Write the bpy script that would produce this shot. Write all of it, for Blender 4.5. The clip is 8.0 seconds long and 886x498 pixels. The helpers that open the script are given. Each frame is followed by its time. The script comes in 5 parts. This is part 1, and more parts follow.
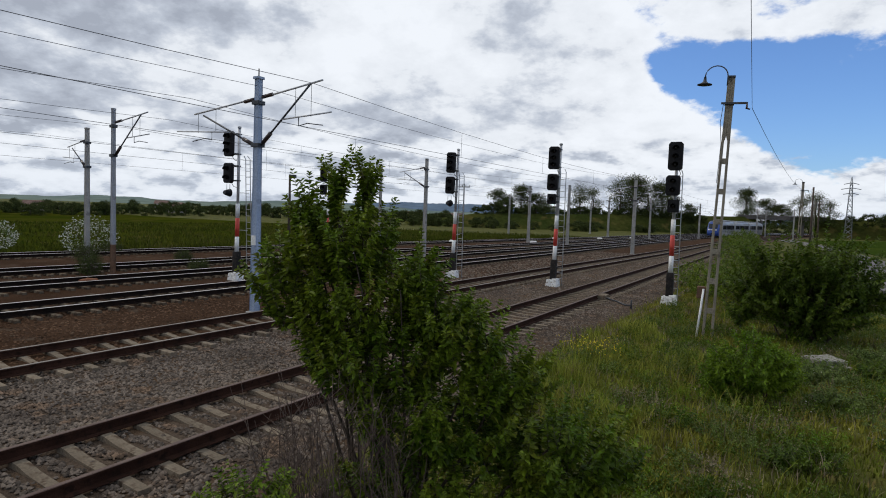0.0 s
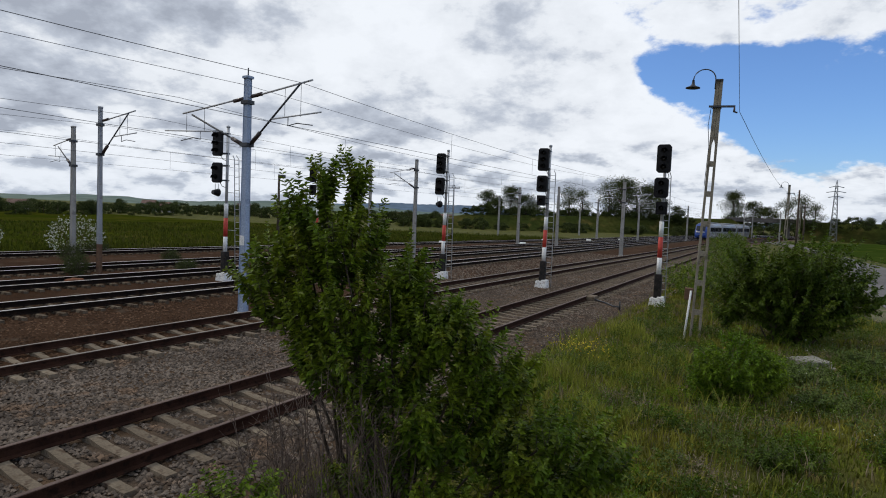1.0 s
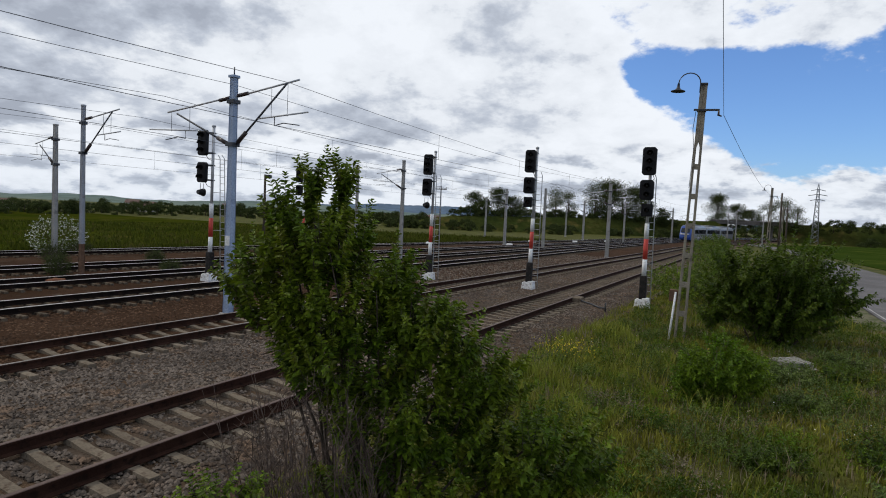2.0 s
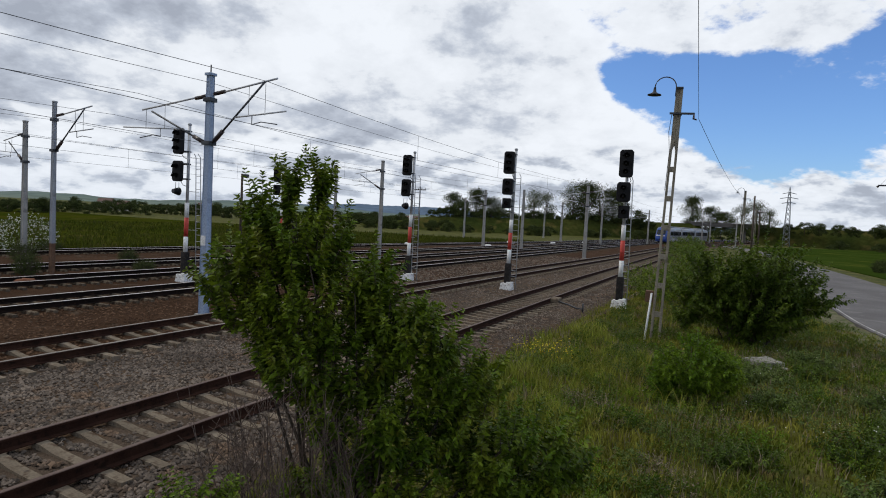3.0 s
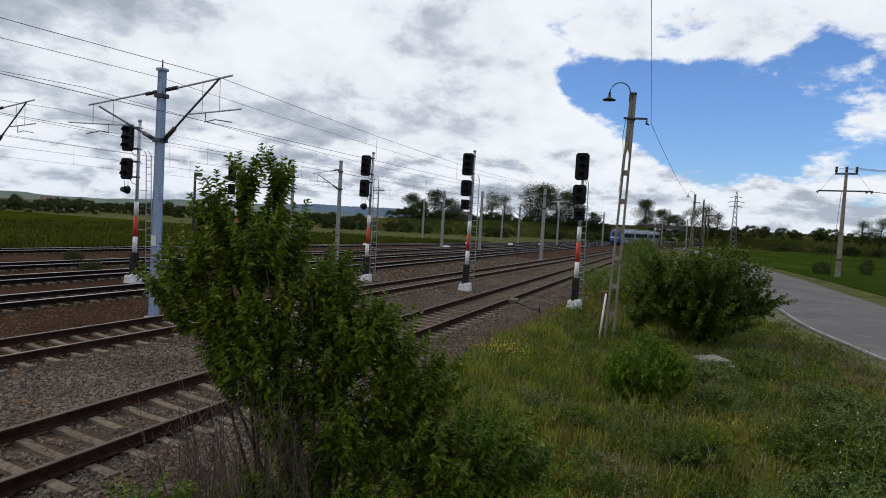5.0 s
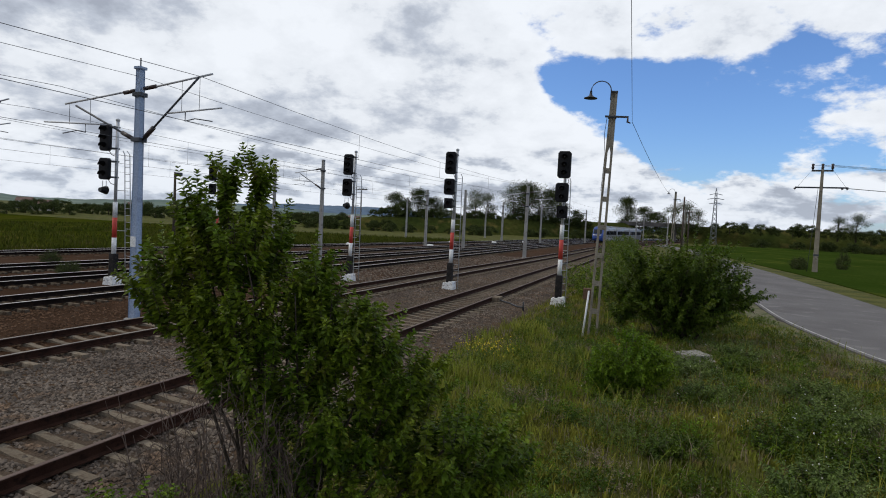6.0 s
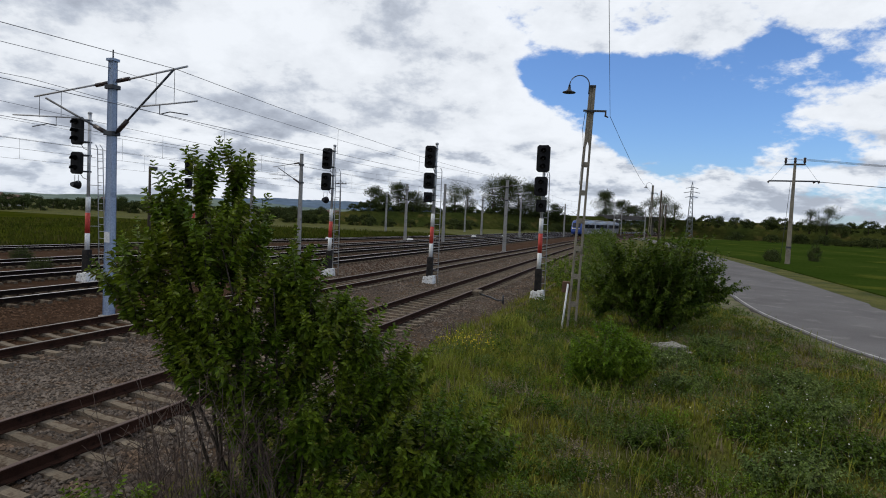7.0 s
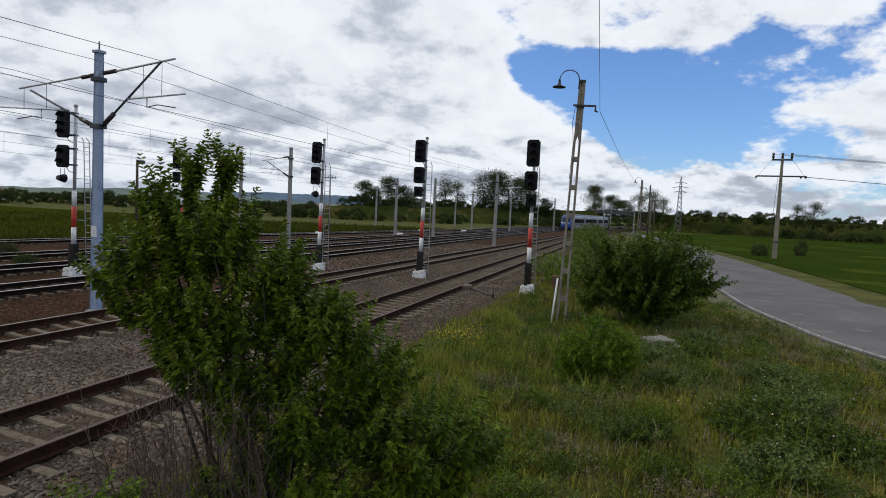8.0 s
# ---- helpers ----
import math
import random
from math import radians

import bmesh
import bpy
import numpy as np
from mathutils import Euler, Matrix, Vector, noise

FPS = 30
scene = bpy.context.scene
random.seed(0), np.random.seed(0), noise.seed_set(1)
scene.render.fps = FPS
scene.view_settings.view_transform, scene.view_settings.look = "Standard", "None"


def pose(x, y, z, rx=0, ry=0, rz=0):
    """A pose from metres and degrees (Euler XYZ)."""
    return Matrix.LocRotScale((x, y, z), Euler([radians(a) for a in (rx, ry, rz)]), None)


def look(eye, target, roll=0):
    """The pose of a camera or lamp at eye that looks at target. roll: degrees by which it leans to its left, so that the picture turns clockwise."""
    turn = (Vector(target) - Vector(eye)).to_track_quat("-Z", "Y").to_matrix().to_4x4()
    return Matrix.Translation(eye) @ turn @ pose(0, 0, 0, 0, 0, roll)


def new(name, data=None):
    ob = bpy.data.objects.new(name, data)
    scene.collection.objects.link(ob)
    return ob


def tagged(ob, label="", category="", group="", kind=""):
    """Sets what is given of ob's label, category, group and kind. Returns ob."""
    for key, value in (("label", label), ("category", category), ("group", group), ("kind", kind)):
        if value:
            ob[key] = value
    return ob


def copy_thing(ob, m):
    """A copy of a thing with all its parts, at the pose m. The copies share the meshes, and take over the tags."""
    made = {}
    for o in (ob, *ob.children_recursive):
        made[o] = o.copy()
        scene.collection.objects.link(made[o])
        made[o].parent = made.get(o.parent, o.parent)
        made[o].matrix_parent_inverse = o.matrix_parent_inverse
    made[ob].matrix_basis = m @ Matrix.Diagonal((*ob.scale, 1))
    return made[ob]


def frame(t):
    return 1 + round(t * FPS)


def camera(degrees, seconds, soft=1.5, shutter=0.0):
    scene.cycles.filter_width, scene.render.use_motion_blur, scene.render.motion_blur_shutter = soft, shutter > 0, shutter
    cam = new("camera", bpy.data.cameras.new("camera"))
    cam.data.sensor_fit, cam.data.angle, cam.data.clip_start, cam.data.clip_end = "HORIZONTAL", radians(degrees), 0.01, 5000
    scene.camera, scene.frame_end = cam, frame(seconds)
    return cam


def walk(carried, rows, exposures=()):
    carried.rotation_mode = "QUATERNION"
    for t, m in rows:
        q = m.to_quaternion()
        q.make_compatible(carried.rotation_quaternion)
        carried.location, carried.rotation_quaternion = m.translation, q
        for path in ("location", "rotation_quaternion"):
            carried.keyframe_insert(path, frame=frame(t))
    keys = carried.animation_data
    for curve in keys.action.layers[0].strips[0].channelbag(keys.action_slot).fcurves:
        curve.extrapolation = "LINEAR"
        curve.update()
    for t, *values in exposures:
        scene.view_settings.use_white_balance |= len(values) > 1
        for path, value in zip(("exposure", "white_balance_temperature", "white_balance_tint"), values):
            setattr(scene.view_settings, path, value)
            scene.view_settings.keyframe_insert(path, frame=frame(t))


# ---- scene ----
cam = camera(73.0, 8.0, soft=1.0)
EYE = 3.3
PATH = [  # seconds, yaw, pitch, roll
    (0.0, 0.2, -3.4, -2.1), (0.5, -0.357, -3.359, -2.154), (1.0, -0.782, -3.27, -2.376), (1.5, -1.265, -3.198, -2.526),
    (3.0, -4.037, -2.945, -2.937), (3.5, -4.985, -2.903, -3.141), (4.0, -5.803, -2.803, -3.34), (4.5, -7.071, -2.692, -3.413),
    (6.0, -9.579, -2.671, -2.895), (6.5, -10.799, -2.8, -2.84), (7.0, -11.517, -3.14, -2.699), (7.5, -12.079, -3.388, -2.763),
    (8.0, -12.458, -3.63, -2.783)]
walk(cam, [(t, pose(0, 0, EYE, 90 + p, r, w)) for t, w, p, r in PATH])

# ---------------------------------------------------------------- world and light
world = bpy.data.worlds.new("sky")
scene.world = world
world.use_nodes = True
SUN_AZ, SUN_EL = radians(-70), radians(48)  # compass turn from +y to the right, height


def build_sky():
    nt = world.node_tree
    nt.nodes.clear()
    N, L = nt.nodes.new, nt.links.new
    out, bg, sky = N("ShaderNodeOutputWorld"), N("ShaderNodeBackground"), N("ShaderNodeTexSky")
    sky.sky_type, sky.sun_disc, sky.sun_elevation, sky.sun_rotation = "NISHITA", False, SUN_EL, SUN_AZ
    sky.air_density, sky.dust_density, sky.ozone_density = 1.0, 0.6, 2.0
    tc, sep = N("ShaderNodeTexCoord"), N("ShaderNodeSeparateXYZ")
    L(tc.outputs["Generated"], sep.inputs[0])

    def math_(op, a, b=None, c=None, clamp=False):
        n = N("ShaderNodeMath")
        n.operation, n.use_clamp = op, clamp
        for k, v in enumerate((a, b, c)):
            if v is None:
                continue
            if isinstance(v, (int, float)):
                n.inputs[k].default_value = v
            else:
                L(v, n.inputs[k])
        return n.outputs[0]

    # cloud layer: directions projected on a high ceiling, so that clouds crowd together towards the horizon
    zz = math_("DIVIDE", 1.0, math_("SQRT", math_("ADD", math_("MAXIMUM", sep.outputs[2], 0.0), 0.22)))
    comb = N("ShaderNodeCombineXYZ")
    for k, stretch in enumerate((1.0, 1.0, 1.75)):
        L(math_("MULTIPLY", math_("MULTIPLY", sep.outputs[k], stretch), zz), comb.inputs[k])

    def noise_(scale, detail, rough, off, distortion=0.0):
        m = N("ShaderNodeVectorMath")
        m.operation = "ADD"
        L(comb.outputs[0], m.inputs[0])
        m.inputs[1].default_value = off
        n = N("ShaderNodeTexNoise")
        n.inputs["Scale"].default_value, n.inputs["Detail"].default_value = scale, detail
        n.inputs["Roughness"].default_value, n.inputs["Distortion"].default_value = rough, distortion
        L(m.outputs[0], n.inputs["Vector"])
        return n.outputs["Fac"]

    def smooth_(value, lo, hi):
        n = N("ShaderNodeMapRange")
        n.interpolation_type = "SMOOTHSTEP"
        n.inputs["From Min"].default_value, n.inputs["From Max"].default_value = lo, hi
        L(value, n.inputs["Value"])
        return n.outputs[0]

    big = noise_(2.3, 12, 0.60, (3.1, 7.4, 0.0))
    # the cover breaks open towards +x, most of all at middle height
    ang = math_("ARCTAN2", sep.outputs[0], sep.outputs[1])
    side = smooth_(math_("ADD", ang, math_("MULTIPLY", sep.outputs[2], 1.1)), 0.49, 0.67)
    band = math_("MULTIPLY", smooth_(sep.outputs[2], 0.075, 0.150), math_("SUBTRACT", 1.0, smooth_(math_("SUBTRACT", sep.outputs[2], math_("MULTIPLY", ang, 0.10)), 0.185, 0.235)))
    band = math_("MULTIPLY", band, math_("SUBTRACT", 1.0, math_("MULTIPLY", smooth_(ang, 0.70, 0.90), 0.42)))
    openness = math_("MULTIPLY", side, math_("ADD", math_("MULTIPLY", band, 0.205), 0.125))
    cover = math_("SUBTRACT", math_("ADD", big, 0.20), openness)
    mask = smooth_(cover, 0.455, 0.525)
    # light and dark parts of the clouds: broad greys, and billows with bright crowns
    broad, billow = noise_(1.5, 3, 0.5, (13.7, 2.6, 4.0)), noise_(3.2, 12, 0.62, (1.0, 5.0, 2.0))
    above = noise_(3.2, 5, 0.62, (0.96, 5.0, 2.10))
    shade = math_("ADD", math_("MULTIPLY", broad, 0.46), math_("MULTIPLY", billow, 0.40))
    shade = math_("ADD", shade, math_("MULTIPLY", math_("SUBTRACT", billow, above), 0.33))
    shade = math_("ADD", shade, math_("ADD", math_("MULTIPLY", smooth_(ang, -0.60, -0.10), 0.115), 0.015))
    shade = math_("ADD", shade, math_("MULTIPLY", math_("SUBTRACT", 1.0, smooth_(cover, 0.50, 0.68)), 0.05))
    flat = N("ShaderNodeVectorMath")
    flat.operation = "MULTIPLY"
    L(tc.outputs["Generated"], flat.inputs[0])
    flat.inputs[1].default_value = (1.0, 1.0, 2.6)
    puffs = []
    for rise in (0.0, 0.035):
        mv, nz = N("ShaderNodeVectorMath"), N("ShaderNodeTexNoise")
        mv.operation = "ADD"
        L(flat.outputs[0], mv.inputs[0])
        mv.inputs[1].default_value = (4.2, 1.3, 2.0 + rise)
        nz.inputs["Scale"].default_value, nz.inputs["Detail"].default_value, nz.inputs["Roughness"].default_value = 9.0, 9, 0.55
        L(mv.outputs[0], nz.inputs["Vector"])
        puffs.append(nz.outputs["Fac"])
    low = math_("SUBTRACT", 1.0, smooth_(sep.outputs[2], 0.07, 0.17))
    puff = math_("ADD", math_("MULTIPLY", math_("SUBTRACT", puffs[0], 0.5), 0.7), math_("MULTIPLY", math_("SUBTRACT", puffs[0], puffs[1]), 1.0))
    puff = math_("ADD", puff, 0.535)
    shade = math_("ADD", math_("MULTIPLY", shade, math_("SUBTRACT", 1.0, math_("MULTIPLY", low, 0.85))), math_("MULTIPLY", puff, math_("MULTIPLY", low, 0.85)))
    cr = N("ShaderNodeValToRGB")
    e = cr.color_ramp.elements
    e[0].position, e[0].color = 0.395, (0.38, 0.42, 0.50, 1)
    e[1].position, e[1].color = 0.615, (0.88, 0.92, 0.98, 1)
    m1 = e.new(0.46)
    m1.color = (0.52, 0.57, 0.66, 1)
    m2 = e.new(0.53)
    m2.color = (0.80, 0.84, 0.90, 1)
    L(shade, cr.inputs[0])
    # distance haze whitens the lowest clouds
    hz = N("ShaderNodeMix")
    hz.data_type = "RGBA"
    L(math_("MULTIPLY", math_("SUBTRACT", 1.0, smooth_(sep.outputs[2], -0.02, 0.12)), 0.30), hz.inputs[0])
    L(cr.outputs[0], hz.inputs[6])
    hz.inputs[7].default_value = (0.62, 0.70, 0.82, 1)
    sk = N("ShaderNodeVectorMath")
    sk.operation = "MULTIPLY"
    L(sky.outputs[0], sk.inputs[0])
    sk.inputs[1].default_value = (0.080, 0.106, 0.148)
    mix = N("ShaderNodeMix")
    mix.data_type = "RGBA"
    L(math_("MAXIMUM", mask, math_("MULTIPLY", math_("SUBTRACT", 1.0, smooth_(sep.outputs[2], -0.02, 0.05)), 0.7)), mix.inputs[0])
    L(sk.outputs[0], mix.inputs[6]), L(hz.outputs[2], mix.inputs[7])
    L(mix.outputs[2], bg.inputs[0])
    bg.inputs[1].default_value = 1.0
    L(bg.outputs[0], out.inputs[0])


build_sky()
sun_data = bpy.data.lights.new("sun", "SUN")
sun_data.energy, sun_data.angle, sun_data.color = 1.1, radians(12), (1.0, 0.92, 0.80)
sun = new("sun", sun_data)
sun.matrix_world = look((0, 0, 50), Vector((0, 0, 50)) - Vector((math.sin(SUN_AZ) * math.cos(SUN_EL), math.cos(SUN_AZ) * math.cos(SUN_EL), math.sin(SUN_EL))))
scene.view_settings.exposure = 0.0

# ---------------------------------------------------------------- materials


def mat(name, c1, c2, scale=4.0, rough=0.85, metal=0.0, fine=40.0, bump=0.15, spots=None, spot_at=0.62, island=0.0, obj=0.0, dist=0.02, translucent=0.0, spec=None):
    """A surface with two colours in broad patches, a fine grain, optional stains, and relief. island/obj: brightness spread from piece to piece."""
    m = bpy.data.materials.new(name)
    m.use_nodes = True
    nt = m.node_tree
    N, L = nt.nodes.new, nt.links.new
    p = nt.nodes["Principled BSDF"]
    tc = N("ShaderNodeTexCoord")
    n1, n2 = N("ShaderNodeTexNoise"), N("ShaderNodeTexNoise")
    for n, sc, de in ((n1, scale, 4), (n2, fine, 6)):
        n.inputs["Scale"].default_value, n.inputs["Detail"].default_value = sc, de
        L(tc.outputs["Object"], n.inputs["Vector"])
    r1 = N("ShaderNodeValToRGB")
    r1.color_ramp.elements[0].position, r1.color_ramp.elements[1].position = 0.35, 0.65
    r1.color_ramp.elements[0].color, r1.color_ramp.elements[1].color = (*c1, 1), (*c2, 1)
    L(n1.outputs["Fac"], r1.inputs[0])
    col = r1.outputs[0]
    if spots:
        n3, r3, mx = N("ShaderNodeTexNoise"), N("ShaderNodeValToRGB"), N("ShaderNodeMix")
        n3.inputs["Scale"].default_value, n3.inputs["Detail"].default_value = scale * 2.7, 5
        L(tc.outputs["Object"], n3.inputs["Vector"])
        r3.color_ramp.elements[0].position, r3.color_ramp.elements[1].position = spot_at - 0.05, spot_at + 0.05
        L(n3.outputs["Fac"], r3.inputs[0])
        mx.data_type = "RGBA"
        L(r3.outputs[0], mx.inputs[0]), L(col, mx.inputs[6])
        mx.inputs[7].default_value = (*spots, 1)
        col = mx.outputs[2]
    hsv, mr = N("ShaderNodeHueSaturation"), N("ShaderNodeMapRange")
    mr.inputs["From Min"].default_value, mr.inputs["From Max"].default_value = 0.3, 0.7
    mr.inputs["To Min"].default_value, mr.inputs["To Max"].default_value = 0.78, 1.2
    L(n2.outputs["Fac"], mr.inputs["Value"])
    val = mr.outputs[0]
    for amount, node, socket in ((island, "ShaderNodeNewGeometry", "Random Per Island"), (obj, "ShaderNodeObjectInfo", "Random")):
        if amount:
            g, r, mu = N(node), N("ShaderNodeMapRange"), N("ShaderNodeMath")
            r.inputs["To Min"].default_value, r.inputs["To Max"].default_value = 1 - amount, 1 + amount
            L(g.outputs[socket], r.inputs["Value"])
            mu.operation = "MULTIPLY"
            L(val, mu.inputs[0]), L(r.outputs[0], mu.inputs[1])
            val = mu.outputs[0]
    L(val, hsv.inputs["Value"]), L(col, hsv.inputs["Color"])
    L(hsv.outputs[0], p.inputs["Base Color"])
    p.inputs["Roughness"].default_value, p.inputs["Metallic"].default_value = rough, metal
    p.inputs["Specular IOR Level"].default_value = spec if spec is not None else (0.08 if rough >= 0.93 else 0.2 if rough >= 0.7 else 0.4)
    if bump:
        b = N("ShaderNodeBump")
        b.inputs["Strength"].default_value, b.inputs["Distance"].default_value = bump, dist
        L(n2.outputs["Fac"], b.inputs["Height"]), L(b.outputs[0], p.inputs["Normal"])
    if translucent:
        tr, ms = N("ShaderNodeBsdfTranslucent"), N("ShaderNodeMixShader")
        L(hsv.outputs[0], tr.inputs[0])
        ms.inputs[0].default_value = translucent
        L(p.outputs[0], ms.inputs[1]), L(tr.outputs[0], ms.inputs[2])
        L(ms.outputs[0], nt.nodes["Material Output"].inputs[0])
    return m


M = {
    "grass": mat("grass_ground", (0.044, 0.052, 0.010), (0.096, 0.094, 0.020), 0.5, 0.95, 0, 9, 0.6, (0.115, 0.088, 0.040), 0.66, dist=0.08),
    "field": mat("meadow", (0.024, 0.034, 0.003), (0.041, 0.046, 0.005), 0.05, 0.95, 0, 1.5, 0.5, (0.060, 0.054, 0.012), 0.62, dist=0.1, spec=0.0),
    "crop": mat("green_crop", (0.023, 0.042, 0.006), (0.034, 0.054, 0.009), 0.06, 0.95, 0, 3.0, 0.4, (0.060, 0.074, 0.012), 0.62, dist=0.1, spec=0.0),
    "blade": mat("grass_blade", (0.114, 0.140, 0.016), (0.226, 0.216, 0.032), 0.45, 0.75, 0, 3, 0, (0.24, 0.18, 0.065), 0.64, island=0.35, translucent=0.12, spec=0.15),
    "blade_bright": mat("fresh_grass_blade", (0.15, 0.19, 0.020), (0.25, 0.26, 0.040), 0.8, 0.75, 0, 3, 0, (0.30, 0.24, 0.08), 0.66, island=0.3, translucent=0.2, spec=0.15),
    "meadow_blade": mat("meadow_blade", (0.040, 0.055, 0.006), (0.072, 0.080, 0.012), 0.12, 0.85, 0, 3, 0, (0.110, 0.092, 0.030), 0.62, island=0.35, translucent=0.1, spec=0.03),
    "dry": mat("dry_grass", (0.17, 0.135, 0.085), (0.23, 0.19, 0.12), 1.0, 0.85, 0, 5, 0, island=0.3),
    "ballast": mat("ballast", (0.064, 0.047, 0.035), (0.106, 0.079, 0.058), 0.35, 0.95, 0, 26, 1.0, (0.105, 0.068, 0.042), 0.58, dist=0.06, spec=0.02),
    "ballast_red": mat("rusty_ballast", (0.046, 0.025, 0.014), (0.069, 0.039, 0.023), 0.4, 0.95, 0, 26, 1.0, (0.084, 0.060, 0.042), 0.64, dist=0.06, spec=0.02),
    "stone": mat("ballast_stone", (0.080, 0.063, 0.050), (0.138, 0.111, 0.088), 0.6, 0.9, 0, 30, 0.2, (0.123, 0.082, 0.054), 0.60, island=0.6),
    "stone_red": mat("rusty_ballast_stone", (0.055, 0.030, 0.017), (0.097, 0.057, 0.034), 0.6, 0.95, 0, 30, 0.2, (0.137, 0.104, 0.072), 0.68, island=0.5),
    "rail": mat("rusty_rail", (0.026, 0.012, 0.008), (0.044, 0.021, 0.014), 3, 0.9, 0.0, 60, 0.25, (0.018, 0.010, 0.007), 0.6, spec=0.08),
    "rail_dark": mat("oily_dark_rail", (0.008, 0.006, 0.005), (0.016, 0.010, 0.008), 3, 0.9, 0.0, 60, 0.25, (0.026, 0.015, 0.010), 0.64, spec=0.06),
    "sleeper_dark": mat("grimy_concrete_sleeper", (0.095, 0.072, 0.050), (0.158, 0.128, 0.091), 2.5, 0.94, 0, 35, 0.25, (0.059, 0.040, 0.027), 0.55, obj=0.25),
    "railtop": mat("worn_rail_head", (0.50, 0.45, 0.41), (0.62, 0.57, 0.53), 2, 0.35, 0.85, 60, 0.05),
    "railtop_mid": mat("brownish_rail_head", (0.17, 0.14, 0.115), (0.26, 0.22, 0.185), 2, 0.5, 0.5, 60, 0.08),
    "railtop_rust": mat("dull_rail_head", (0.085, 0.05, 0.038), (0.13, 0.085, 0.065), 2, 0.6, 0.4, 60, 0.1),
    "sleeper": mat("concrete_sleeper", (0.138, 0.108, 0.077), (0.202, 0.167, 0.123), 2.5, 0.94, 0, 35, 0.25, (0.094, 0.066, 0.046), 0.6, obj=0.18),
    "concrete": mat("pole_concrete", (0.27, 0.265, 0.25), (0.36, 0.35, 0.33), 1.2, 0.9, 0, 30, 0.2, (0.20, 0.195, 0.185), 0.62),
    "brown_concrete": mat("weathered_pole_concrete", (0.194, 0.168, 0.130), (0.294, 0.262, 0.204), 1.3, 0.9, 0, 30, 0.25, (0.138, 0.120, 0.094), 0.62),
    "mast_blue": mat("blue_grey_mast_paint", (0.27, 0.34, 0.46), (0.34, 0.41, 0.53), 0.9, 0.6, 0.1, 25, 0.06, (0.22, 0.27, 0.36), 0.66),
    "mast_grey": mat("grey_mast_paint", (0.25, 0.265, 0.29), (0.33, 0.345, 0.37), 0.9, 0.65, 0.1, 25, 0.06, (0.20, 0.19, 0.18), 0.64),
    "rust": mat("rust", (0.105, 0.061, 0.040), (0.168, 0.101, 0.064), 4, 0.9, 0.1, 30, 0.2),
    "steel_dark": mat("dark_steel", (0.045, 0.048, 0.055), (0.075, 0.08, 0.088), 3, 0.55, 0.5, 40, 0.05),
    "galv": mat("galvanised_steel", (0.40, 0.41, 0.42), (0.54, 0.55, 0.56), 3, 0.6, 0.15, 40, 0.05, (0.34, 0.30, 0.26), 0.68),
    "wire": mat("wire", (0.055, 0.06, 0.07), (0.09, 0.095, 0.105), 3, 0.55, 0.5, 40, 0),
    "insulator": mat("brown_insulator", (0.03, 0.02, 0.018), (0.05, 0.03, 0.025), 5, 0.3, 0, 30, 0),
    "black": mat("black_enamel", (0.008, 0.008, 0.009), (0.015, 0.015, 0.017), 3, 0.6, 0, 40, 0.05, spec=0.15),
    "lens": mat("dark_lens", (0.008, 0.008, 0.010), (0.014, 0.013, 0.014), 6, 0.12, 0, 30, 0),
    "white": mat("white_paint", (0.66, 0.66, 0.64), (0.78, 0.78, 0.76), 2.5, 0.65, 0, 30, 0.08, (0.48, 0.46, 0.43), 0.66),
    "red": mat("red_paint", (0.46, 0.045, 0.030), (0.58, 0.065, 0.045), 2.5, 0.55, 0, 30, 0.06, (0.34, 0.045, 0.03), 0.66),
    "plinth": mat("whitewashed_concrete", (0.62, 0.62, 0.60), (0.80, 0.80, 0.78), 3, 0.9, 0, 20, 0.4, (0.36, 0.33, 0.29), 0.6),
    "tar": mat("tarred_steel", (0.012, 0.011, 0.011), (0.03, 0.026, 0.024), 4, 0.75, 0, 30, 0.2, (0.06, 0.045, 0.035), 0.66),
    "road": mat("asphalt", (0.116, 0.108, 0.106), (0.148, 0.140, 0.137), 0.35, 0.9, 0, 45, 0.25, (0.170, 0.162, 0.155), 0.63, spec=0.08),
    "line": mat("worn_road_line", (0.30, 0.29, 0.27), (0.42, 0.41, 0.385), 1.5, 0.85, 0, 20, 0.1, (0.187, 0.183, 0.172), 0.58),
    "verge": mat("gravelly_verge", (0.10, 0.095, 0.05), (0.15, 0.135, 0.085), 0.8, 0.95, 0, 12, 0.5, (0.07, 0.085, 0.03), 0.55),
    "leaf": mat("shrub_leaf", (0.064, 0.120, 0.006), (0.145, 0.192, 0.012), 1.4, 0.5, 0, 30, 0, (0.140, 0.160, 0.013), 0.60, island=0.5, translucent=0.25, spec=0.25),
    "leaf_dark": mat("dark_shrub_leaf", (0.047, 0.088, 0.006), (0.095, 0.136, 0.011), 1.2, 0.55, 0, 30, 0, island=0.4, translucent=0.3, spec=0.25),
    "leaf_light": mat("light_shrub_leaf", (0.090, 0.169, 0.007), (0.160, 0.229, 0.013), 1.2, 0.55, 0, 30, 0, island=0.35, translucent=0.35, spec=0.25),
    "leaf_pale": mat("bramble_leaf", (0.082, 0.128, 0.026), (0.145, 0.190, 0.048), 1.2, 0.55, 0, 30, 0, island=0.35, translucent=0.25, spec=0.2),
    "tree_leaf": mat("tree_leaf", (0.042, 0.058, 0.018), (0.072, 0.090, 0.026), 0.3, 0.8, 0, 4, 0, island=0.4, translucent=0.2, spec=0.1),
    "blossom": mat("white_blossom", (0.5, 0.5, 0.45), (0.62, 0.62, 0.56), 2, 0.8, 0, 20, 0, island=0.2),
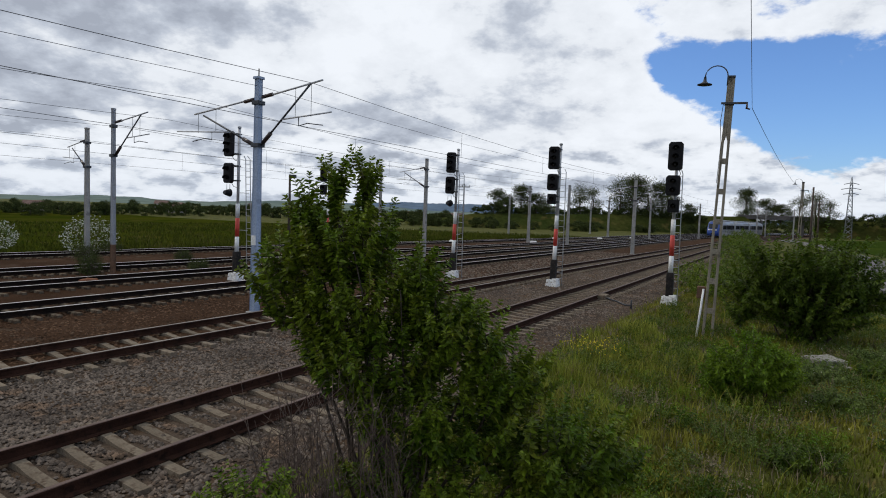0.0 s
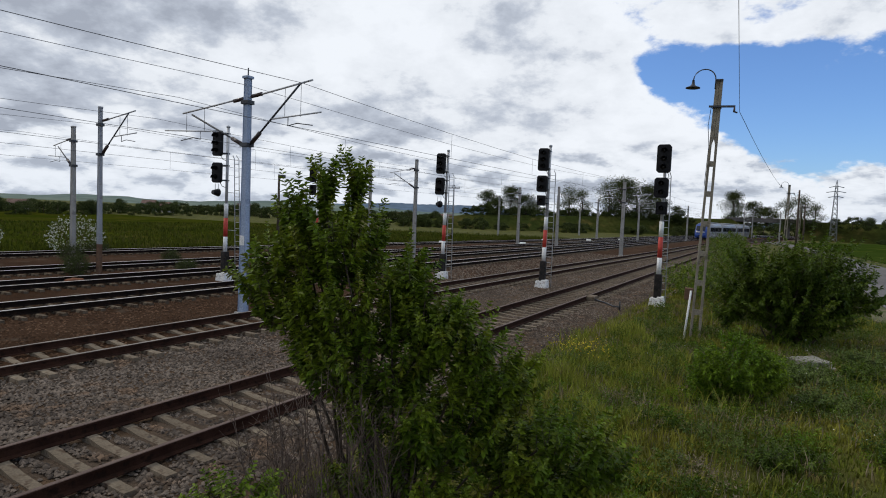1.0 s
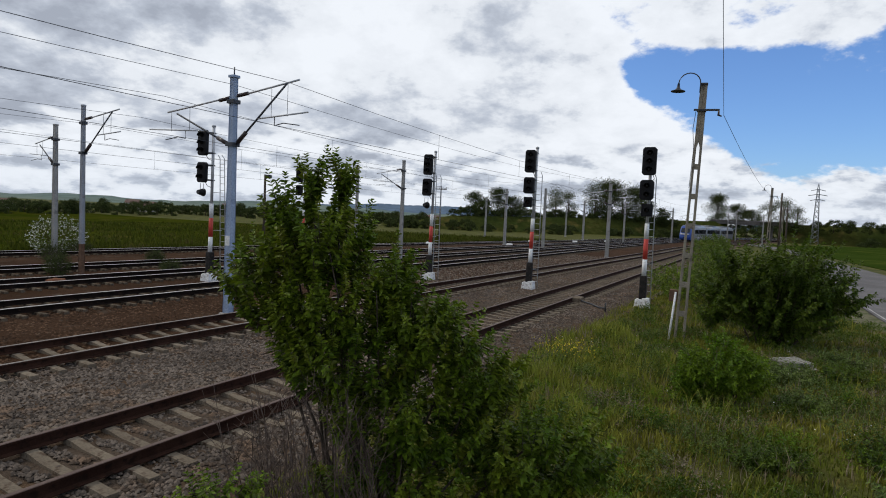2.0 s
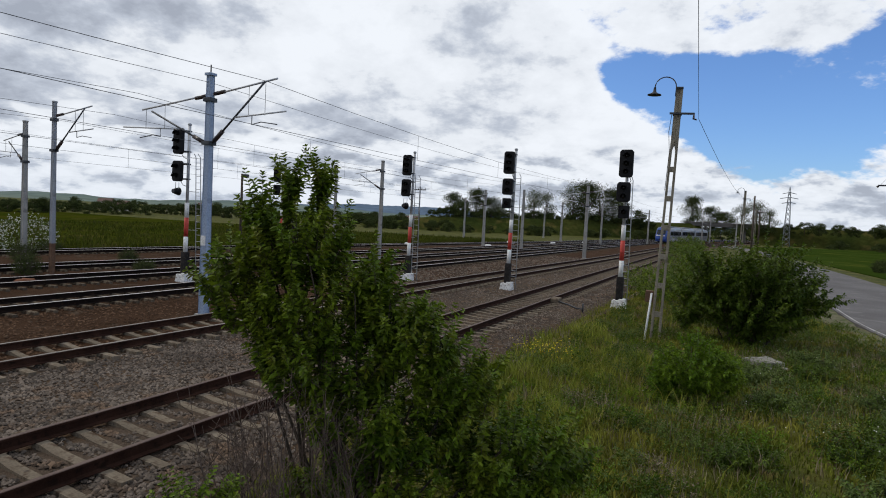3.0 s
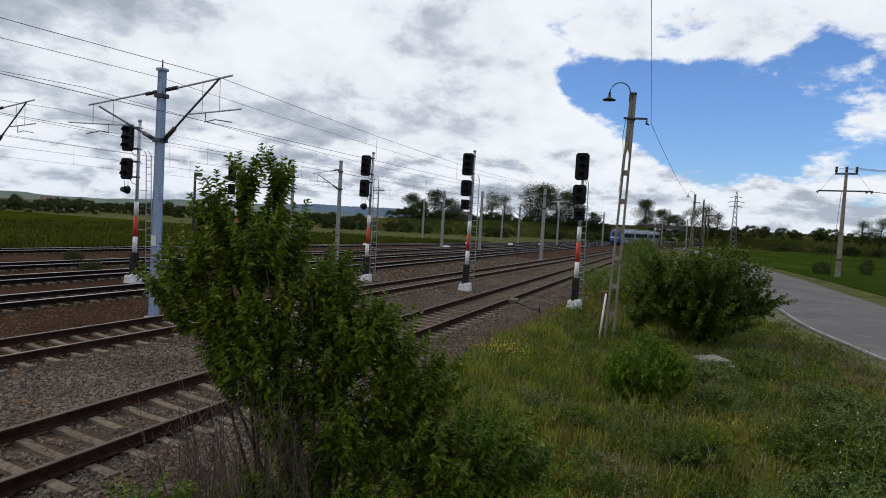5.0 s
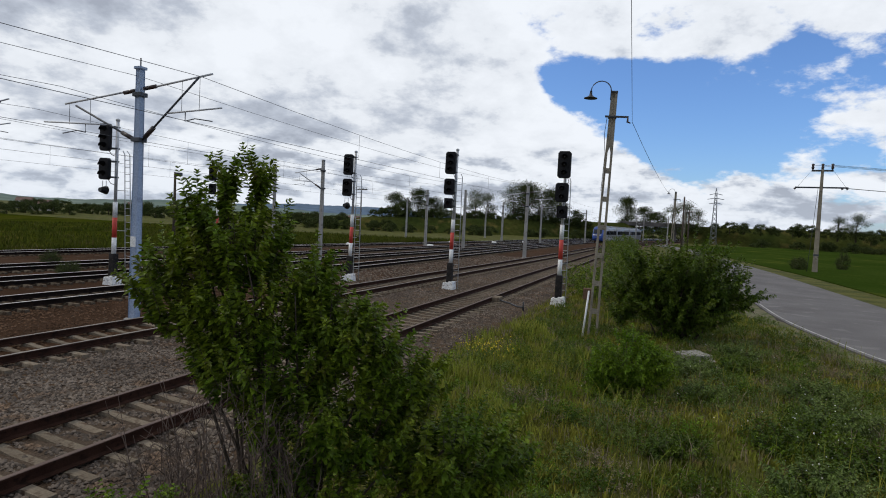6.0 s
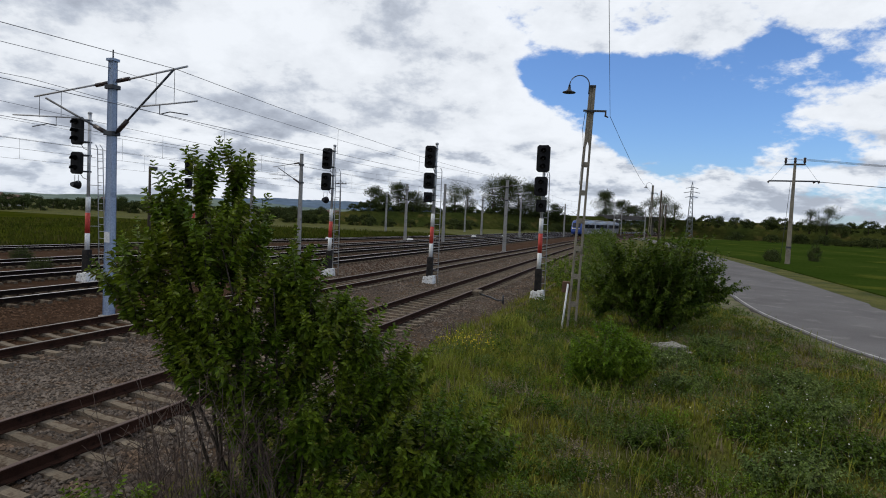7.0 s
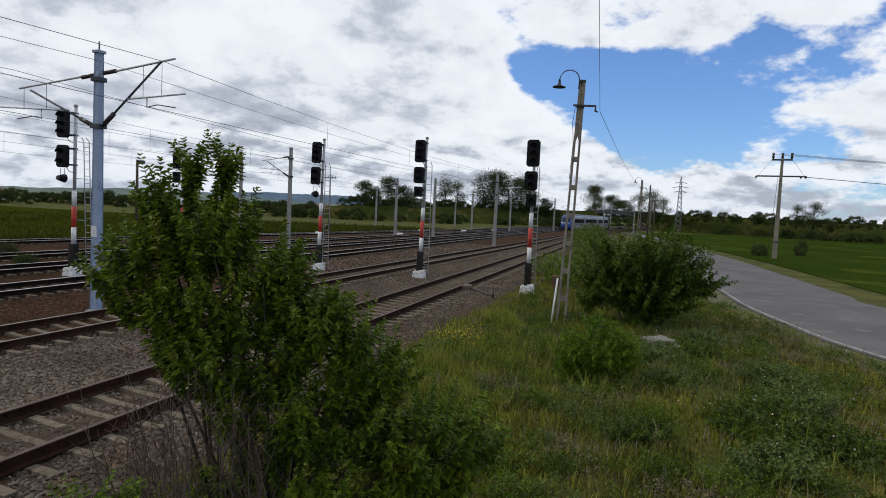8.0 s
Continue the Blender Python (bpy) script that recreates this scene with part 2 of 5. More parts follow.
    "yellow": mat("yellow_flower", (0.55, 0.42, 0.02), (0.68, 0.55, 0.04), 3, 0.7, 0, 20, 0, island=0.2),
    "bark": mat("bark", (0.055, 0.042, 0.032), (0.095, 0.075, 0.06), 5, 0.9, 0, 40, 0.4),
    "twig": mat("dry_twig", (0.085, 0.060, 0.048), (0.150, 0.110, 0.090), 5, 0.9, 0, 40, 0.2),
    "slab": mat("old_concrete_slab", (0.20, 0.19, 0.165), (0.32, 0.31, 0.27), 3, 0.95, 0, 18, 0.5, (0.12, 0.115, 0.09), 0.52),
    "train_grey": mat("silver_train_paint", (0.252, 0.266, 0.287), (0.294, 0.308, 0.329), 0.3, 0.32, 0.35, 12, 0),
    "train_blue": mat("blue_train_paint", (0.020, 0.055, 0.24), (0.026, 0.07, 0.29), 0.4, 0.28, 0, 12, 0),
    "train_roof": mat("train_roof", (0.30, 0.31, 0.33), (0.38, 0.39, 0.41), 0.5, 0.5, 0.2, 10, 0.05),
    "train_dark": mat("train_underframe", (0.018, 0.018, 0.02), (0.035, 0.033, 0.032), 1, 0.7, 0.2, 15, 0.2),
    "glass": mat("tinted_train_window", (0.012, 0.015, 0.02), (0.02, 0.024, 0.03), 0.5, 0.08, 0, 10, 0),
    "bank": mat("embankment_growth", (0.026, 0.036, 0.009), (0.048, 0.052, 0.013), 0.09, 0.95, 0, 0.8, 1.0, (0.075, 0.065, 0.020), 0.62, dist=0.4, spec=0.0),
    "bridge": mat("bridge_concrete", (0.10, 0.095, 0.088), (0.15, 0.14, 0.13), 0.3, 0.95, 0, 3, 0.2),
    "hill": mat("far_hill", (0.10, 0.14, 0.125), (0.145, 0.18, 0.145), 0.004, 1.0, 0, 0.02, 0),
    # the blue of distance haze is put into the mountain's own colour
    "hill_haze_blue": mat("far_mountain", (0.085, 0.125, 0.185), (0.10, 0.145, 0.20), 0.004, 1.0, 0, 0.02, 0),
    "house_wall": mat("plaster", (0.440, 0.416, 0.376), (0.528, 0.504, 0.464), 0.4, 0.9, 0, 5, 0.05),
    "roof_tile": mat("clay_roof", (0.13, 0.085, 0.07), (0.19, 0.13, 0.11), 0.5, 0.95, 0, 6, 0.2),
    "orange": mat("orange_cloth", (0.176, 0.070, 0.036), (0.210, 0.105, 0.063), 4, 0.9, 0, 30, 0.2),
}

# ---------------------------------------------------------------- helpers of this scene
AZ = radians(30)
DS, DN = Vector((math.sin(AZ), math.cos(AZ), 0)), Vector((-math.cos(AZ), math.sin(AZ), 0))


def su(s, u, z=0.0):
    """Place from metres along the tracks, metres across them (away from the camera), height."""
    p = DS * s + DN * u
    p.z = z
    return p


def mesh_of(name, verts, faces, material, smooth=False):
    me = bpy.data.meshes.new(name)
    me.from_pydata([tuple(v) for v in verts], [], faces)
    for m in material if isinstance(material, (list, tuple)) else (material,):
        me.materials.append(m)
    if smooth:
        me.polygons.foreach_set("use_smooth", [True] * len(me.polygons))
    me.update()
    return me


def link(name, me, parent=None, label="", m=None):
    ob = new(name, me)
    if parent is not None:
        ob.parent = parent
    if m is not None:
        ob.matrix_basis = m
    if label:
        ob["label"] = label
    return ob


def part(name, bm, material, parent, label="", smooth=False):
    """Links a bmesh as one mesh object under a thing or a part."""
    me = bpy.data.meshes.new(name)
    bm.normal_update()
    bm.to_mesh(me)
    bm.free()
    for m in material if isinstance(material, (list, tuple)) else (material,):
        me.materials.append(m)
    if smooth:
        me.polygons.foreach_set("use_smooth", [True] * len(me.polygons))
    return link(name, me, parent, label)


def thing(name, at, label, category, group="", turn=0.0, kind=""):
    ob = new(name)
    ob.empty_display_size = 0.2
    ob.matrix_basis = pose(at[0], at[1], at[2], 0, 0, turn)
    return tagged(ob, label, category, group, kind)


def add_box(bm, lo, hi, bevel=0.0, mi=0):
    r = bmesh.ops.create_cube(bm, size=1.0)
    c = [(a + b) / 2 for a, b in zip(lo, hi)]
    d = [b - a for a, b in zip(lo, hi)]
    for v in r["verts"]:
        v.co = Vector([c[i] + v.co[i] * d[i] for i in range(3)])
    faces = list({f for v in r["verts"] for f in v.link_faces})
    for f in faces:
        f.material_index = mi
    if bevel:
        bmesh.ops.bevel(bm, geom=list({e for f in faces for e in f.edges}), offset=bevel, segments=2, affect="EDGES", profile=0.6)
    return bm


def box(lo, hi, bevel=0.0):
    return add_box(bmesh.new(), lo, hi, bevel)


def add_tube(bm, pts, r, seg=6, mi=0):
    """A round bar along points; r: one radius, or one a point."""
    pts = [Vector(p) for p in pts]
    rs = r if isinstance(r, (list, tuple)) else [r] * len(pts)
    rings = []
    for i, p in enumerate(pts):
        d = (pts[min(i + 1, len(pts) - 1)] - pts[max(i - 1, 0)]).normalized()
        a = d.cross(Vector((0, 0, 1)) if abs(d.z) < 0.9 else Vector((1, 0, 0))).normalized()
        b = d.cross(a)
        rings.append([bm.verts.new(p + (a * math.cos(k * math.tau / seg) + b * math.sin(k * math.tau / seg)) * rs[i]) for k in range(seg)])
    for q, w in zip(rings, rings[1:]):
        for k in range(seg):
            f = bm.faces.new((q[k], q[(k + 1) % seg], w[(k + 1) % seg], w[k]))
            f.material_index, f.smooth = mi, True
    for ring, flip in ((rings[0], False), (rings[-1], True)):
        f = bm.faces.new(ring if flip else ring[::-1])
        f.material_index = mi
    return bm


def tube(pts, r, seg=6):
    return add_tube(bmesh.new(), pts, r, seg)


def add_prism(bm, outline, x0, x1, mi=0):
    """A prism with an outline in (y, z), between two x."""
    a = [bm.verts.new((x0, y, z)) for y, z in outline]
    b = [bm.verts.new((x1, y, z)) for y, z in outline]
    n = len(outline)
    fs = [bm.faces.new(a[::-1]), bm.faces.new(b)] + [bm.faces.new((a[i], a[(i + 1) % n], b[(i + 1) % n], b[i])) for i in range(n)]
    for f in fs:
        f.material_index = mi
    bmesh.ops.recalc_face_normals(bm, faces=fs)
    return bm


def curve_at(points, n):
    """n places along a smooth line through points (Catmull-Rom)."""
    p = [Vector(q) for q in points]
    p = [2 * p[0] - p[1]] + p + [2 * p[-1] - p[-2]]
    out = []
    for i in range(1, len(p) - 2):
        for k in range(n):
            t = k / n
            a, b, c, d = p[i - 1:i + 3]
            out.append(0.5 * (2 * b + (c - a) * t + (2 * a - 5 * b + 4 * c - d) * t * t + (3 * b - a - 3 * c + d) * t ** 3))
    return out + [p[-2]]

# ---------------------------------------------------------------- lie of the land


def bend(s):
    return -5.8e-4 * max(0.0, s - 80) ** 2


def along(table, s):
    xs, ys = [a for a, _ in table], [b for _, b in table]
    w = [float(np.interp(s + k, xs, ys)) for k in (-12, -6, 0, 6, 12)]
    return sum(w) / 5 + bend(s)


EDGE_NEAR = [(-90, 5.0), (8, 4.9), (22, 4.3), (40, 4.4), (70, 4.6), (340, 4.6)]
TRACKS = [
    [(-90, 7.55), (340, 7.55)],
    [(-90, 14.1), (6, 13.1), (35, 12.4), (66, 11.3), (90, 10.9), (340, 10.9)],
    [(-90, 19.9), (10, 19.2), (65, 18.5), (100, 18.2), (340, 18.2)],
    [(-90, 26.5), (11, 24.4), (30, 23.7), (75, 21.7), (110, 21.6), (340, 21.6)],
    [(-90, 32.0), (13, 29.3), (30, 28.6), (88, 25.3), (120, 25.2), (340, 25.2)],
    [(-90, 43.0), (19, 37.6), (30, 36.8), (100, 29.4), (130, 29.0), (340, 29.0)]]
EDGE_FAR = [(-90, 46.5), (19, 40.5), (30, 39.8), (100, 32.2), (130, 31.8), (340, 31.8)]


def land(x, y):
    """Height of the ground: level yard and road, meadow falling gently away beyond the tracks."""
    u, s = -x * math.cos(AZ) + y * math.sin(AZ), x * math.sin(AZ) + y * math.cos(AZ)
    z = -0.14
    if u > 42:
        z -= min(3.0, 0.0125 * (u - 42)) * max(0.0, min(1.0, (150 - s) / 60))
    if u < 3.2 and x < 13:  # hummocks of the rough grass
        z += (0.13 * noise.noise((x * 0.55, y * 0.55, 4)) + 0.05 * noise.noise((x * 1.6, y * 1.6, 8))) * min(1.0, (3.2 - u) / 1.5, (13 - x) / 2)
    return z + 0.05 * noise.noise((x * 0.25, y * 0.25, 0)) * (1 if u < 4 else 0.3)


def build_ground():
    radii = [0.0] + [1.2 * 1.062 ** k for k in range(0, 138)]
    radii = [r for r in radii if r < 4300] + [4300]
    nseg = 144
    verts, faces = [(0, 0, land(0, 0))], []
    for r in radii[1:]:
        for k in range(nseg):
            a = math.tau * k / nseg
            x, y = r * math.sin(a), r * math.cos(a)
            verts.append((x, y, land(x, y) - (0.35 if (-x * math.cos(AZ) + y * math.sin(AZ)) > 50 else 0)))
    for k in range(nseg):
        faces.append((0, 1 + (k + 1) % nseg, 1 + k))
    for i in range(len(radii) - 2):
        for k in range(nseg):
            a, b = 1 + i * nseg + k, 1 + i * nseg + (k + 1) % nseg
            faces.append((a, b, b + nseg, a + nseg))
    ob = link("ground", mesh_of("ground", verts, faces, M["grass"], True))
    tagged(ob, "rough green and straw-coloured grassy ground beside the railway", "ground", kind="structure")


def build_sheet(name, corners_near, corners_far, nx, ny, lift, material, label):
    """A strip of land between two lines of plan points."""
    verts, faces = [], []
    for i in range(nx + 1):
        a, b = corners_near[0].lerp(corners_near[1], i / nx), corners_far[0].lerp(corners_far[1], i / nx)
        for j in range(ny + 1):
            p = a.lerp(b, (j / ny) ** 2)
            verts.append((p.x, p.y, land(p.x, p.y) + lift))
    for i in range(nx):
        for j in range(ny):
            a = i * (ny + 1) + j
            faces.append((a, a + 1, a + ny + 2, a + ny + 1))
    me = mesh_of(name, verts, faces, material, True)
    ob = link(name, me)
    return tagged(ob, label, "field", kind="structure")


build_ground()
build_sheet("ground_meadow", (su(-130, 49), su(100, 36)), (su(-130, 420), su(150, 420)), 60, 60, 0.02, M["field"], "wide flat green meadow beyond the tracks")


def build_ballast():
    """The stone bed under all tracks, its rows running along the tracks."""
    cols = []
    lines = [EDGE_NEAR] + TRACKS + [EDGE_FAR]
    ss = [-88 + 2.0 * k for k in range(210)]
    for i, (a, b) in enumerate(zip(lines, lines[1:])):
        n = 4 if i in (0, len(lines) - 2) else 6
        for k in range(n):
            cols.append((a, b, k / n, i))
    cols.append((lines[-1], lines[-1], 0.0, len(lines) - 2))
    verts, faces, mats = [], [], []
    for s in ss:
        for j, (a, b, f, i) in enumerate(cols):
            ua, ub = along(a, s), along(b, s)
            u = ua + (ub - ua) * f
            z = -0.05 - (0.06 * math.sin(math.pi * f) if 0 < i < 6 else 0)
            if j == 0 or j == len(cols) - 1:
                z = -0.32
                u += 0.35 * noise.noise((s * 0.35, 3, 0)) + (-0.3 if j == 0 else 0.3)
            else:
                u += 0.15 * noise.noise((s * 0.5, j, 0)) if j == 1 else 0
                z += 0.02 * noise.noise((s * 0.4, u * 0.4, 5))
            verts.append(su(s, u, z))
    nc = len(cols)
    for i in range(len(ss) - 1):
        for j in range(nc - 1):
            faces.append((i * nc + j, (i + 1) * nc + j, (i + 1) * nc + j + 1, i * nc + j + 1))
            mats.append(0 if cols[j][3] < 2 else 1)
    me = mesh_of("ballast_bed", verts, faces, (M["ballast"], M["ballast_red"]), True)
    me.polygons.foreach_set("material_index", mats)
    ob = link("ballast_bed", me)
    tagged(ob, "bed of grey and rust-stained crushed stone under the tracks", "ballast", kind="structure")


build_ballast()

# road, its worn edge line, and the crop field behind it
ROAD_NEAR = [Vector(p) for p in ((12.2, -30), (13.6, 0), (14.75, 12.5), (16.0, 17.2), (18.9, 23.8), (26.7, 37.2), (35.8, 52.0), (48, 72), (62, 100), (78, 140))]
ROAD_FAR = [Vector(p) for p in ((20.2, -30), (21.6, 0), (24.6, 20.5), (26.8, 25), (32.0, 34.8), (39.0, 48), (45.4, 61.0), (54, 78), (67, 104), (83, 143))]


def resample(points, n):
    p = curve_at(points, 20)
    d = [0.0]
    for a, b in zip(p, p[1:]):
        d.append(d[-1] + (b - a).length)
    ts = np.linspace(0, d[-1], n)
    return [Vector((float(np.interp(t, d, [q.x for q in p])), float(np.interp(t, d, [q.y for q in p])))) for t in ts]


def strip(name, left, right, z, thick, material, label, category, wob=0.0):
    verts, faces = [], []
    for i, (a, b) in enumerate(zip(left, right)):
        w = (b - a).normalized() * wob * noise.noise((i * 0.7, z, 1)) if wob else Vector((0, 0))
        for p, h in ((a + w, z - thick), (a + w, z), (b - w, z), (b - w, z - thick)):
            verts.append((p.x, p.y, h))
    for i in range(len(left) - 1):
        for k in range(3):
            faces.append((i * 4 + k, i * 4 + k + 1, i * 4 + k + 5, i * 4 + k + 4))
    ob = link(name, mesh_of(name, verts, faces, material))
    return tagged(ob, label, category, kind="structure")


RN, RF = resample(ROAD_NEAR, 150), resample(ROAD_FAR, 150)
strip("road", RN, RF, 0.0, 0.25, M["road"], "narrow grey patched asphalt road beside the railway", "road", 0.06)
strip("road_line", [a.lerp(b, 0.020) for a, b in zip(RN, RF)], [a.lerp(b, 0.031) for a, b in zip(RN, RF)], 0.004, 0.003, M["line"], "worn pale edge line along the asphalt", "road marking", 0.03)
VERGE = [a + (a - b).normalized() * 1.3 for a, b in zip(RN, RF)]
strip("verge", VERGE, RN, -0.05, 0.2, M["verge"], "gravelly grass verge along the road", "verge", 0.3)
FV = [b + (b - a).normalized() * 3.0 for a, b in zip(RN, RF)]
strip("verge_far", RF, FV, -0.04, 0.2, M["grass"], "grassy verge between the road and the crop", "verge", 0.2)
strip("ground_crop", FV, [b + (b - a).normalized() * 190 for a, b in zip(RN, RF)], 0.03, 0.3, M["crop"], "field of low bright green crop beyond the road", "field")

# ---------------------------------------------------------------- tracks
SPACING = 0.545
FIRST = [-60.06, -59.65, -60.0, -60.2, -60.1, -60.3]
HEAD = 0.17


def sleeper_mesh():
    bm = bmesh.new()
    # long concrete block with a waist in the middle; x along the sleeper, y its width
    rows = [(-1.3, 0.0), (-0.55, 0.0), (-0.25, -0.035), (0.25, -0.035), (0.55, 0.0), (1.3, 0.0)]
    rings = [[bm.verts.new((x, -0.105, -0.2)), bm.verts.new((x, -0.074, z)), bm.verts.new((x, 0.074, z)), bm.verts.new((x, 0.105, -0.2))] for x, z in rows]
    for a, b in zip(rings, rings[1:]):
        for k in range(3):
            bm.faces.new((a[k], b[k], b[k + 1], a[k + 1]))
    bm.faces.new(rings[0]), bm.faces.new(rings[-1][::-1])
    bmesh.ops.recalc_face_normals(bm, faces=bm.faces)
    me = bpy.data.meshes.new("sleeper")
    bm.to_mesh(me)
    bm.free()
    me.materials.append(M["sleeper"])
    return me


SLEEPER = sleeper_mesh()
SLEEPER_DARK = SLEEPER.copy()
SLEEPER_DARK.materials.clear()
SLEEPER_DARK.materials.append(M["sleeper_dark"])
PROFILE = [(-0.075, 0.0), (-0.075, 0.012), (-0.012, 0.03), (-0.012, 0.125), (-0.036, 0.135), (-0.036, 0.162), (-0.03, HEAD), (0.03, HEAD), (0.036, 0.162), (0.036, 0.135), (0.012, 0.125), (0.012, 0.03), (0.075, 0.012), (0.075, 0.0)]


def rail_mesh(table, off, s0, s1, step, top):
    verts, faces, mats = [], [], []
    n, s, k = len(PROFILE), s0, 0
    while s <= s1:
        u = along(table, s) + off
        for w, z in PROFILE:
            verts.append(su(s, u + w, z))
        s, k = s + step, k + 1
    for i in range(k - 1):
        for j in range(n):
            a, b = i * n + j, i * n + (j + 1) % n
            faces.append((a, b, b + n, a + n))
            mats.append(1 if j in (5, 6, 7) else 0)
    me = mesh_of("rail", verts, faces, (M["rail"] if top is not M["railtop"] else M["rail_dark"], top))
    me.polygons.foreach_set("material_index", mats)
    return me


def build_track(i, table, top, near_span, label):
    tr = thing("railway_track", (0, 0, 0), label, "railway track", "parallel railway tracks")
    for off in (-0.755, 0.755):
        link("rail", rail_mesh(table, off, -86, 330, 2.0, top), tr, "steel rail, rusty brown on its sides")
    far_v, far_f = [], []
    base_v = [v.co.copy() for v in SLEEPER.vertices]
    base_f = [tuple(p.vertices) for p in SLEEPER.polygons]
    s, rnd = FIRST[i], random.Random(40 + i)
    while s < 230:
        du = (along(table, s + 1) - along(table, s - 1)) / 2
        turn = math.degrees(math.atan2(DN.y, DN.x)) + math.degrees(du) * -1 + rnd.uniform(-0.7, 0.7) - (5.0 * max(0.0, min(1.0, (16 - s) / 8)) if i < 2 else 0.0)
        p = su(s + rnd.uniform(-0.02, 0.02), along(table, s), rnd.uniform(-0.012, 0.004))
        m = pose(p.x, p.y, p.z, 0, 0, turn)
        if near_span[0] <= s <= near_span[1]:
            link("sleeper", SLEEPER if i < 2 else SLEEPER_DARK, tr, m=m)
        elif s < 130:
            o = len(far_v)
            far_v += [m @ v for v in base_v]
            far_f += [tuple(a + o for a in f) for f in base_f]
        s += SPACING
    rest = link("far_trackwork", mesh_of("far_trackwork", far_v, far_f, M["sleeper" if i < 2 else "sleeper_dark"]), tr)
    rest["kind"] = "stuff"


build_track(0, TRACKS[0], M["railtop_rust"], (-6, 62), "rusty siding track on pale concrete sleepers in grey ballast")
build_track(1, TRACKS[1], M["railtop_mid"], (-6, 70), "railway track with worn rail heads on pale concrete sleepers")
for i, span in ((2, (-4, 60)), (3, (0, 40)), (4, (0, 30)), (5, (5, 30))):
    build_track(i, TRACKS[i], M["railtop"], span, "main line track with bright rail heads in brown ballast")


def build_stones(name, n, srange, ulo, uhi, material, seed, label, size=(0.018, 0.042)):
    """Loose crushed stones lying on the bed between the sleepers."""
    rng = np.random.default_rng(seed)
    base = np.array([(1, 0, 0), (0, 1, 0), (-1, 0, 0), (0, -1, 0), (0.1, 0.1, 0.75), (0.55, 0.5, 0.5)], float)
    tri = np.array([(0, 5, 4), (5, 1, 4), (0, 1, 5), (1, 2, 4), (2, 3, 4), (3, 0, 4)])
    # nearer stones are packed more densely
    s = srange[0] + (srange[1] - srange[0]) * rng.random(n) ** 1.25
    f = rng.random(n)
    lo, hi = np.array([ulo(a) for a in s]), np.array([uhi(a) for a in s])
    u = lo + (hi - lo) * f
    keep = np.ones(n, bool)
    for table, first in zip(TRACKS[:3], FIRST):
        c = np.array([along(table, a) for a in s])
        on = np.abs(u - c) < 1.32
        ph = np.abs((s - first) / SPACING - np.round((s - first) / SPACING)) * SPACING
        keep &= ~(on & (ph < 0.13 + 0.05 * (np.abs(u - c) < 1.0)) & (rng.random(n) < np.where(np.abs(u - c) > 0.95, 0.55, 0.97)))
    s, u = s[keep], u[keep]
    n = len(s)
    r = rng.uniform(*size, n)
    ang = rng.random(n) * math.tau
    v = base[None] * (rng.uniform(0.7, 1.3, (n, 6, 3))) * r[:, None, None]
    x = v[..., 0] * np.cos(ang)[:, None] - v[..., 1] * np.sin(ang)[:, None]
    y = v[..., 0] * np.sin(ang)[:, None] + v[..., 1] * np.cos(ang)[:, None]
    px, py = s * DS.x + u * DN.x, s * DS.y + u * DN.y
    z0 = np.full(n, -0.075)
    for a, b in zip([EDGE_NEAR] + TRACKS[:2], TRACKS[:3]):
        ca, cb = np.array([along(a, t) for t in s]), np.array([along(b, t) for t in s])
        f = (u - ca) / (cb - ca)
        inside = (f > 0) & (f < 1)
        dip = -0.05 - (0.06 * np.sin(np.pi * f) if a is not EDGE_NEAR else 0.0 * f)
        if a is EDGE_NEAR:
            dip = np.where(f < 0.25, -0.30 + f * 1.0, -0.05)
        z0 = np.where(inside, dip, z0)
    co = np.stack([px[:, None] + x, py[:, None] + y, (z0 + rng.uniform(-0.005, 0.02, n))[:, None] + v[..., 2]], -1).reshape(-1, 3)
    fs = (tri[None] + (np.arange(n) * 6)[:, None, None]).reshape(-1, 3)
    raw(name, co, fs, material, label, "stone", kind="stuff")


def raw(name, co, tris, material, label="", category="", parent=None, kind=""):
    """A mesh object straight from arrays of places and triangles or quads."""
    me = bpy.data.meshes.new(name)
    k = tris.shape[1]
    me.vertices.add(len(co)), me.loops.add(tris.size), me.polygons.add(len(tris))
    me.vertices.foreach_set("co", np.ascontiguousarray(co, np.float32).ravel())
    me.loops.foreach_set("vertex_index", np.ascontiguousarray(tris, np.int32).ravel())
    me.polygons.foreach_set("loop_start", np.arange(0, tris.size, k, dtype=np.int32))
    me.polygons.foreach_set("loop_total", np.full(len(tris), k, np.int32))
    me.materials.append(material)
    me.update(calc_edges=True)
    ob = link(name, me, parent)
    return tagged(ob, label, category, kind=kind)


build_stones("ballast_stones", 42000, (-3, 26), lambda s: along(EDGE_NEAR, s) - 0.2, lambda s: along(TRACKS[1], s) - 0.4, M["stone"], 5, "loose grey crushed stones between the rails")
build_stones("near_ballast_stones", 30000, (-2, 11), lambda s: along(EDGE_NEAR, s) - 0.2, lambda s: along(TRACKS[1], s) - 0.6, M["stone"], 7, "loose grey crushed stones beside the siding", (0.02, 0.048))
build_stones("far_ballast_stones", 15000, (26, 62), lambda s: along(EDGE_NEAR, s) - 0.2, lambda s: along(TRACKS[2], s) - 0.9, M["stone"], 8, "loose grey crushed stones further along the tracks", (0.035, 0.065))
build_stones("rusty_ballast_stones", 16000, (-2, 24), lambda s: along(TRACKS[1], s) - 0.9, lambda s: along(TRACKS[2], s) + 0.6, M["stone_red"], 6, "loose rust-brown crushed stones between the tracks", (0.025, 0.05))

